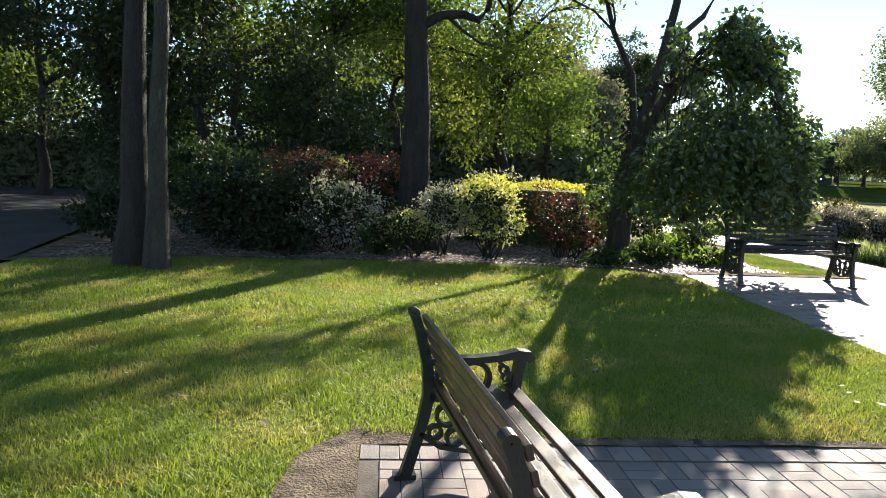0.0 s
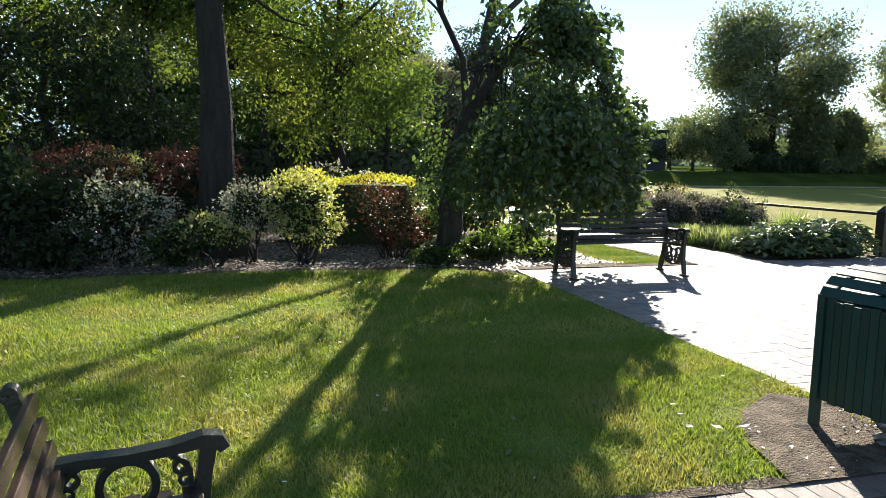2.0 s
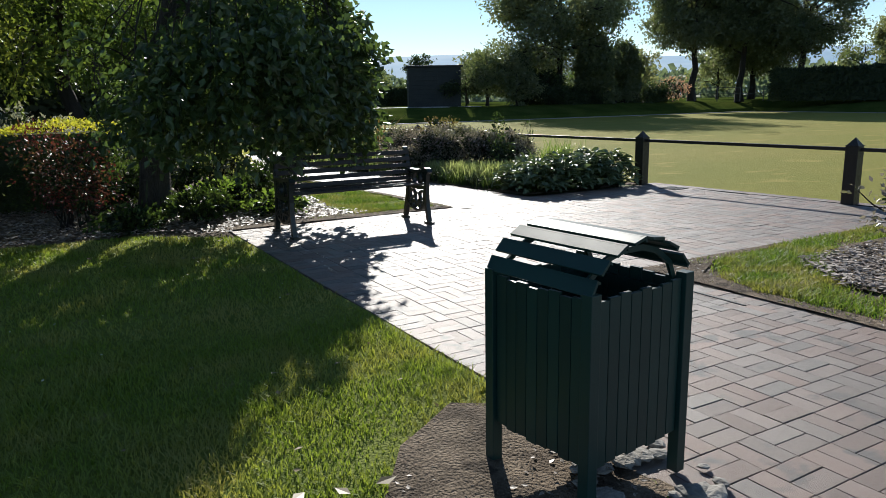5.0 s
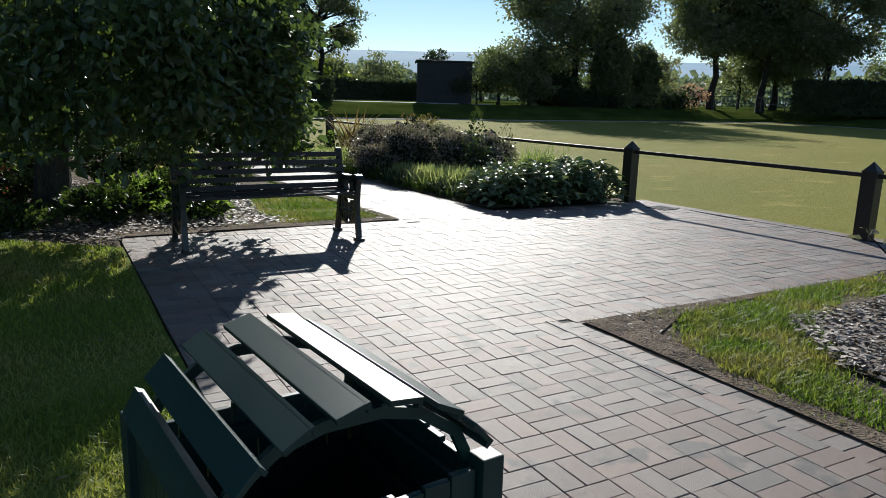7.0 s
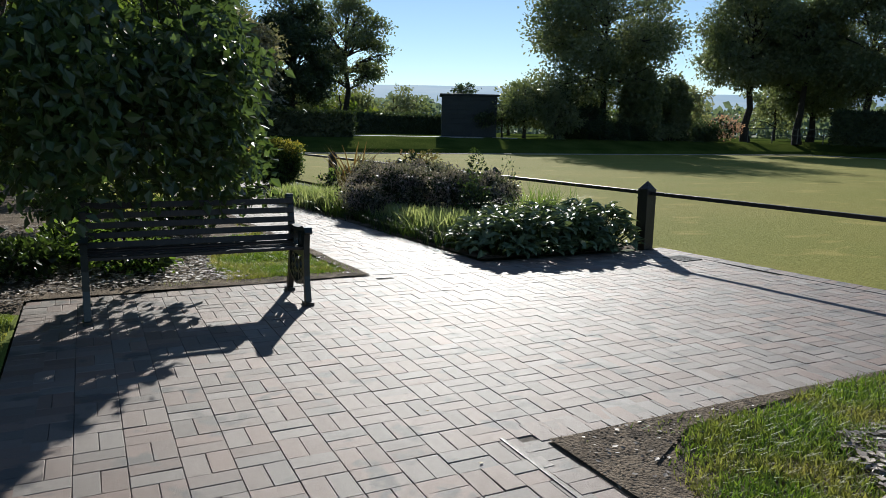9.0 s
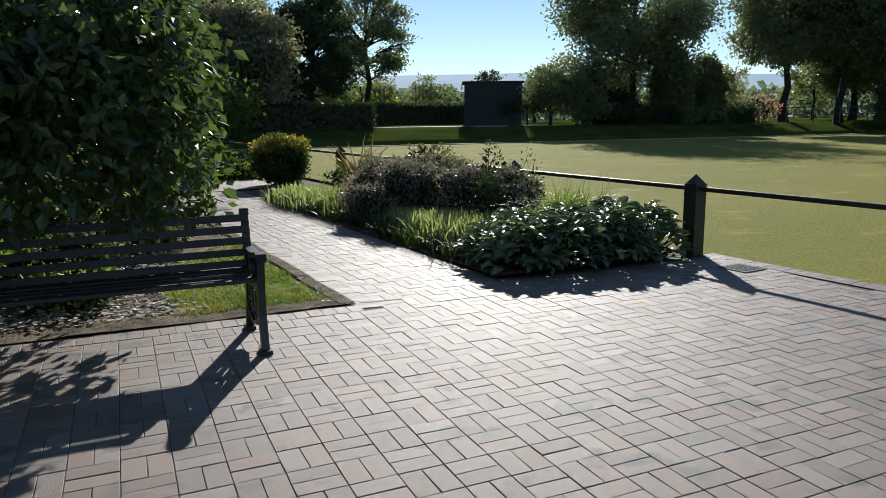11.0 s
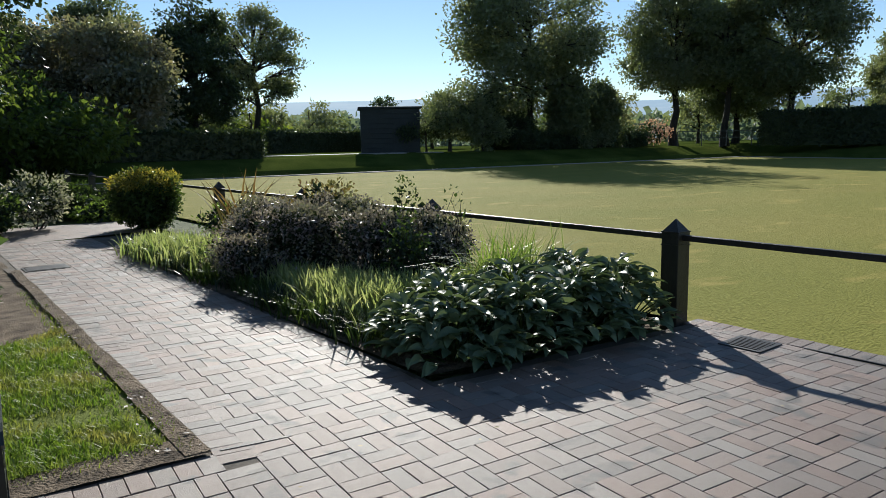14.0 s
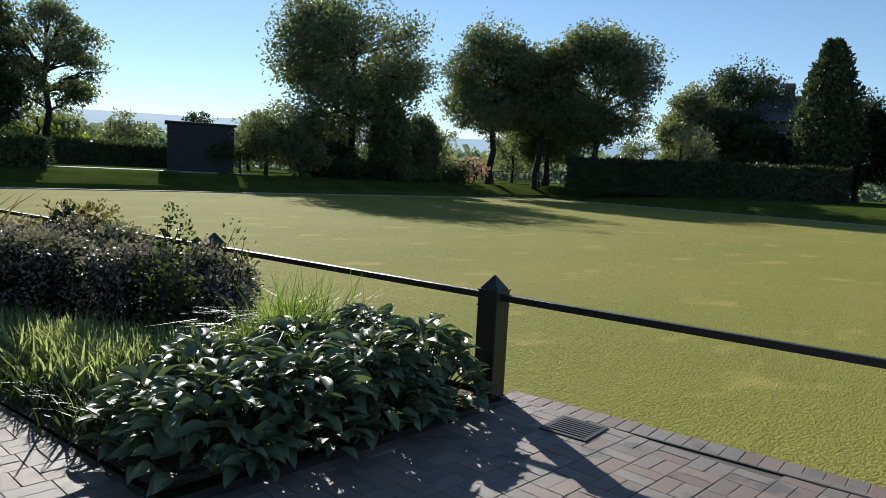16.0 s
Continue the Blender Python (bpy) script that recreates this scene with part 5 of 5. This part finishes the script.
# ---- small things ----
drain = thing("drain_grating", pose(11.80, 9.68, 0.0, 0, 0, 6), "rusty grey iron drain grating set in the paving", "drain")
part("frame", boxes((-0.15, -0.15, -0.03, -0.12, 0.15, 0.008), (0.12, -0.15, -0.03, 0.15, 0.15, 0.008), (-0.12, -0.15, -0.03, 0.12, -0.12, 0.008), (-0.12, 0.12, -0.03, 0.12, 0.15, 0.008)), M_GRATE, drain)
# flat dark plate over the bricks, painted as the shaded depth below the bars
part("pit_shade", boxes((-0.12, -0.12, -0.02, 0.12, 0.12, 0.003)), M_BINBODY, drain, "dark plate for the shade under the bars")
for i in range(7):
    part("bar", boxes((-0.108 + i * 0.033, -0.12, -0.02, -0.09 + i * 0.033, 0.12, 0.010)), M_GRATE, drain)
cover = thing("manhole_cover", pose(7.98, 16.55, 0.0, 0, 0, 5), "small dark iron manhole cover in the brick path", "manhole cover")
part("frame", boxes((-0.24, -0.19, -0.02, 0.24, 0.19, 0.006), bevel=0.003), M_GRATE, cover)
part("lid", boxes((-0.21, -0.16, 0.0, 0.21, 0.16, 0.010), bevel=0.003), M_GRATE, cover)

for i in range(22):
    x, y = 5.42 + rng.uniform(-0.3, 0.22), 3.86 + rng.uniform(-0.16, 0.3)
    bm = bmesh.new()
    bmesh.ops.create_icosphere(bm, subdivisions=1, radius=1)
    s = rng.uniform(0.018, 0.055)
    for v in bm.verts:
        v.co *= 1 + 0.3 * noise.noise(v.co * 1.7 + Vector((i * 3.1, 0, 0)))
        v.co = Vector((v.co.x * s * 1.3, v.co.y * s, v.co.z * s * 0.4))
    st = part("stone", bm, M_ROCK)
    st.matrix_basis = pose(x, y, 0.012 + s * 0.15, 0, 0, rng.uniform(0, 180))
    tagged(st, "broken pale paving rubble beside the litter bin", "stone", "rubble stones")
boulder = bmesh.new()
bmesh.ops.create_icosphere(boulder, subdivisions=3, radius=1)
for v in boulder.verts:
    v.co *= 1 + 0.22 * noise.noise(v.co * 1.1 + Vector((4, 2, 0)))
    v.co = Vector((v.co.x * 0.65, v.co.y * 0.45, v.co.z * 0.42))
bo = part("boulder", boulder, M_ROCK, smooth=True)
bo.matrix_basis = pose(-9.2, 15.8, 0.25)
tagged(bo, "rounded grey boulder on the shaded lawn", "boulder")


def inside(poly, x, y):
    """Which of the points x, y lie in the polygon."""
    c = np.zeros(len(x), bool)
    for (x0, y0), (x1, y1) in zip(poly, poly[1:] + poly[:1]):
        hit = ((y0 > y) != (y1 > y)) & (x < (x1 - x0) * (y - y0) / (y1 - y0 + 1e-12) + x0)
        c ^= hit
    return c


# grass blades, bark chips and fallen leaves
def grass(name, poly, per_m2, h, w, label, material=L_GRASS, skip=(), gap=-0.7):
    xs, ys = [p[0] for p in poly], [p[1] for p in poly]
    n = int((max(xs) - min(xs)) * (max(ys) - min(ys)) * per_m2)
    x, y = rng.uniform(min(xs), max(xs), n), rng.uniform(min(ys), max(ys), n)
    k = inside(poly, x, y)
    jx = np.array([0.10 * noise.noise(Vector((a * 7, b * 7, 1.0))) for a, b in zip(x, y)]) + rng.normal(size=n) * 0.025
    for p in skip:
        k &= ~inside(p, x + jx, y + jx * 0.8)
    x, y = x[k], y[k]
    dens = np.array([noise.noise(Vector((a * 1.6, b * 1.6, 0))) for a, b in zip(x, y)])
    q = dens + rng.normal(size=len(x)) * 0.1 > gap
    P = np.stack([x[q], y[q], np.zeros(q.sum())], 1)
    hs = h * (1 + 0.6 * dens[q])
    V, F = blades(P, 1.0, w, 0.9, 2, 0.4, 0.3)
    V = V.reshape(len(P), -1, 3)
    V = (P[:, None] + (V - P[:, None]) * np.stack([hs, hs, hs], 1)[:, None]) 
    S = (V[:, 1::2] - V[:, 0::2])
    S *= (1 / hs)[:, None, None] - 1
    V[:, 1::2] += S / 2
    V[:, 0::2] -= S / 2
    return tagged(part(name, (V.reshape(-1, 3), F), material), label, "grass", kind="stuff")


SOILS = [[(4.35, 3.80), (5.43, 3.80), (5.44, 4.7), (5.1, 4.85), (4.75, 4.65), (4.5, 4.3)], [(1.10, 3.80), (4.4, 3.80), (4.3, 3.88), (3.4, 3.85), (2.6, 3.90), (1.8, 3.84), (1.1, 3.98)], [(0.72, 3.1), (1.1, 3.0), (1.1, 4.05), (0.95, 3.85), (0.8, 3.6)]]
grass("lawn_grass", [(-2.6, 2.2), (1.02, 2.2), (1.1, 3.9), (5.40, 3.84), (5.40, 6.6), (-2.6, 6.6)], 5200, 0.034, 0.005, "short sunlit lawn grass blades", skip=SOILS)
grass("lawn_grass", [(-3.3, 6.6), (5.40, 6.6), (5.40, 9.5), (4.6, 10.2), (2.0, 10.36), (-1.5, 10.25), (-3.3, 9.6)], 2200, 0.036, 0.007, "short sunlit lawn grass blades")
VERGE_SOIL = [(7.6, 3.0), (7.90, 3.0), (7.92, 4.6), (7.88, 5.3), (8.0, 5.9), (8.4, 6.12), (9.6, 6.25), (10.8, 6.28), (10.8, 6.6), (7.6, 6.6)]
MULCH_RIM = [(8.62, 2.0), (12, 2.0), (12, 5.4), (10.3, 5.72), (9.0, 5.68), (8.52, 5.05)]
grass("verge_grass", [(7.84, 3.2), (8.8, 3.2), (8.7, 5.0), (9.05, 5.65), (10.6, 5.7), (10.9, 6.27), (7.84, 6.24)], 6500, 0.045, 0.006, "bright uneven verge grass", L_VERGE, (VERGE_SOIL, MULCH_RIM), -0.42)
grass("verge_tufts", [(7.80, 3.2), (8.0, 5.3), (8.2, 5.9), (8.7, 6.15), (10.6, 6.28), (7.85, 6.25), (7.76, 5.0)], 1500, 0.03, 0.005, "sparse grass on worn soil", L_VERGE, gap=0.0)
grass("path_tufts", [(8.0, 10.12), (8.2, 10.12), (7.75, 15.0), (7.62, 15.0)], 1100, 0.03, 0.005, "sparse grass on worn soil", L_VERGE)
grass("plaza_tufts", [(6.4, 10.1), (8.05, 10.1), (8.05, 10.3), (6.4, 10.28)], 900, 0.03, 0.005, "sparse grass on worn soil")
grass("strip_grass", [(7.0, 10.2), (8.12, 10.2), (7.88, 13.1), (7.2, 12.6), (6.95, 11.0)], 5000, 0.04, 0.006, "short grass beside the brick path", L_VERGE, ([(8.02, 9.9), (8.4, 9.9), (8.0, 14), (7.80, 14)],), -0.45)


def chips(name, poly, per_m2, size, label, material=M_CHIP, z=0.012):
    xs, ys = [p[0] for p in poly], [p[1] for p in poly]
    n = int((max(xs) - min(xs)) * (max(ys) - min(ys)) * per_m2)
    x, y = rng.uniform(min(xs), max(xs), n), rng.uniform(min(ys), max(ys), n)
    k = inside(poly, x, y)
    P = np.stack([x[k], y[k], np.full(k.sum(), z) + rng.uniform(0, 0.02, k.sum())], 1)
    V, F = leaf_quads(P, size, 0.6, 0.0, None, 0.5, 1.6)
    root = np.repeat(P[:, 2], 4)
    V[:, 2] = root + (V[:, 2] - root) * 0.28
    return tagged(part(name, (V, F), material), label, "mulch", kind="stuff")


chips("bark_mulch", [(-3.2, 9.9), (-1.5, 10.36), (2.0, 10.48), (4.6, 10.31), (5.45, 9.8), (5.5, 10.15), (7.2, 10.25), (6.95, 11.0), (7.2, 12.6), (7.5, 14.5), (4, 14.5), (-3, 13.5)], 900, 0.05, "scattered brown bark chips")
chips("bark_mulch", [(8.75, 2.5), (11.9, 2.5), (11.9, 5.4), (10.3, 5.80), (8.9, 5.75), (8.45, 5.1)], 2200, 0.05, "scattered brown bark chips", z=0.03)
for poly in SOILS:
    chips("soil_litter", poly, 700, 0.013, "crumbs and twigs on bare soil", M_CRUMB, 0.006)
chips("soil_litter", [(8.02, 10.09), (8.23, 10.09), (7.72, 16.5), (7.57, 16.5)], 900, 0.014, "crumbs and gravel beside the brick path", M_CRUMB, 0.008)
chips("soil_litter", [(5.5, 10.08), (8.1, 10.08), (8.1, 10.28), (7.2, 10.22), (6.4, 10.27), (5.5, 10.22)], 900, 0.014, "crumbs and gravel beside the paving", M_CRUMB, 0.006)
chips("soil_litter", [(7.76, 4.2), (7.86, 4.2), (7.86, 5.3), (8.0, 5.9), (8.5, 6.1), (9.4, 6.22), (10.4, 6.25), (10.4, 6.31), (7.72, 6.31)], 1200, 0.018, "crumbs and dry bits on bare soil", M_CRUMB, 0.006)
for poly in ([(4.4, 3.81), (5.42, 3.81), (5.42, 4.65), (5.1, 4.78), (4.75, 4.6), (4.5, 4.25)], [(7.76, 4.2), (7.86, 4.2), (7.86, 5.3), (8.0, 5.9), (8.5, 6.1), (9.4, 6.22), (10.4, 6.25), (10.4, 6.31), (7.72, 6.31)], [(8.02, 10.09), (8.23, 10.09), (7.72, 16.5), (7.57, 16.5)]):
    chips("soil_litter", poly, 170, 0.028, "bark scraps and clods on bare soil", M_CHIP, 0.006)
chips("fallen_leaves", [(-2.5, 3.5), (5.2, 4.2), (5.2, 9.6), (-2.5, 9.8)], 2.4, 0.06, "dry fallen leaves on the lawn", M_DEAD, 0.03)
chips("petal_scraps", [(-2.5, 3.5), (5.2, 4.2), (5.2, 9.6), (-2.5, 9.8)], 1.6, 0.025, "pale fallen petals on the lawn", M_PETAL, 0.035)
chips("paving_litter", [(5.6, 5.0), (7.6, 5.0), (7.6, 6.4), (11.5, 6.6), (11.5, 9.8), (5.6, 9.8)], 1.0, 0.03, "specks of dry leaf on the paving", M_DEAD, 0.004)

# ---- brick paving, piece by piece ----
def brick_mesh(w, d, name):
    """A paver with a small chamfer, its top at z = 0 and open below."""
    g, c = 0.0014, 0.0022
    a, b = w / 2 - g, d / 2 - g
    V = [(-a, -b, -0.02), (a, -b, -0.02), (a, b, -0.02), (-a, b, -0.02), (-a, -b, -c), (a, -b, -c), (a, b, -c), (-a, b, -c), (-a + c, -b + c, 0), (a - c, -b + c, 0), (a - c, b - c, 0), (-a + c, b - c, 0)]
    F = [(8, 9, 10, 11)] + [(i, (i + 1) % 4, 4 + (i + 1) % 4, 4 + i) for i in range(4)] + [(4 + i, 4 + (i + 1) % 4, 8 + (i + 1) % 4, 8 + i) for i in range(4)]
    return V, F


BV, BF = brick_mesh(0.2, 0.1, "brick")
brick_me = fast_mesh("brick", BV, BF)
brick_me.materials.append(M_BRICK)
laid = []
AREA = [(1.12, -3.1), (7.72, -3.1), (7.66, 1.3), (7.55, 6.50), (green_x(6.5) - 0.12, 6.50), (green_x(10.3) - 0.12, 10.3), (9.58, 10.3), (9.26, 14.0), (8.84, 17.7), (8.9, 19.5), (7.5, 19.3), (8.42, 9.88), (5.62, 9.88), (5.62, 4.9), (5.35, 3.70), (1.12, 3.70)]
for i in range(5, 65):
    for j in range(-16, 98):
        x, y = i * 0.2 + 0.1, j * 0.2 + 0.1
        sx = x + path_shift(y)
        if not inside(AREA, np.array([sx]), np.array([y]))[0]:
            continue
        for k in (-0.05, 0.05):
            laid.append((sx, y + k, 0.0) if (i + j) % 2 else (sx + k, y, 90.0))
# soldier courses along the edges
for k in range(43):
    laid.append((1.15 + k * 0.1, 3.72, 90.0))
for k in range(52):
    laid.append((5.54, 4.72 + k * 0.1, 0.0))
for k in range(28):
    laid.append((5.6 + k * 0.1 - 0.1, 9.905, 90.0))
for k in range(32):
    laid.append((7.73 + k * 0.1, 6.42, 90.0))
for k in range(94):
    y = -3.0 + k * 0.1
    laid.append((7.64 + 0.028 * (6.3 - y), y, 0.0))
for k in range(92):
    y = 9.92 + k * 0.1
    laid.append((8.34 + path_shift(y), y, -5.0))
for k in range(140):
    y = 4.3 + k * 0.1
    if y < 10.4:
        laid.append((green_x(y) - 0.02, y, 6.3))
slots = [((7.53, 5.2), (7.53, 6.42)), ((8.28, 10.03), (8.62, 10.0)), ((green_x(9.4) - 0.13, 9.4), (green_x(6.6) - 0.13, 6.6)), ((8.98, 17.9), (9.35, 17.2))]
for (x0, y0), (x1, y1) in slots:
    d = Vector((x1 - x0, y1 - y0, 0))
    b = part("open_joint", boxes((-d.length / 2, -0.009, -0.01, d.length / 2, 0.009, 0.0035)), M_BINBODY, paving, "dark open joint between bricks")
    b.matrix_basis = pose((x0 + x1) / 2, (y0 + y1) / 2, 0, 0, 0, math.degrees(math.atan2(d.y, d.x)))
near, rest = [], []
for x, y, a in laid:
    (near if 7.6 < x < 9.6 and 6.45 < y < 10.0 else rest).append((x, y, a))
near.sort(key=lambda q: (q[0] - 8.3) ** 2 + (q[1] - 7.7) ** 2)
rest += near[300:]
for x, y, a in near[:300]:
    b = part("brick", brick_me, None, paving)
    b.matrix_basis = pose(x, y, rng.normal() * 0.0009, rng.normal() * 0.25, rng.normal() * 0.25, a + rng.normal() * 0.5)
BV0 = np.array(BV)
V, F = [], []
for i, (x, y, a) in enumerate(rest):
    r = radians(a + rng.normal() * 0.5)
    q = BV0.copy()
    q[:, 2] += rng.normal() * 0.0009 + q[:, 0] * rng.normal() * 0.0045 + q[:, 1] * rng.normal() * 0.0045
    V.append(np.stack([x + q[:, 0] * math.cos(r) - q[:, 1] * math.sin(r), y + q[:, 0] * math.sin(r) + q[:, 1] * math.cos(r), q[:, 2]], 1))
    F.append(np.array(BF) + i * 12)
tagged(part("bricks", (np.concatenate(V), np.concatenate(F)), M_BRICK_FAR, paving), "brown and buff clay bricks", kind="stuff")
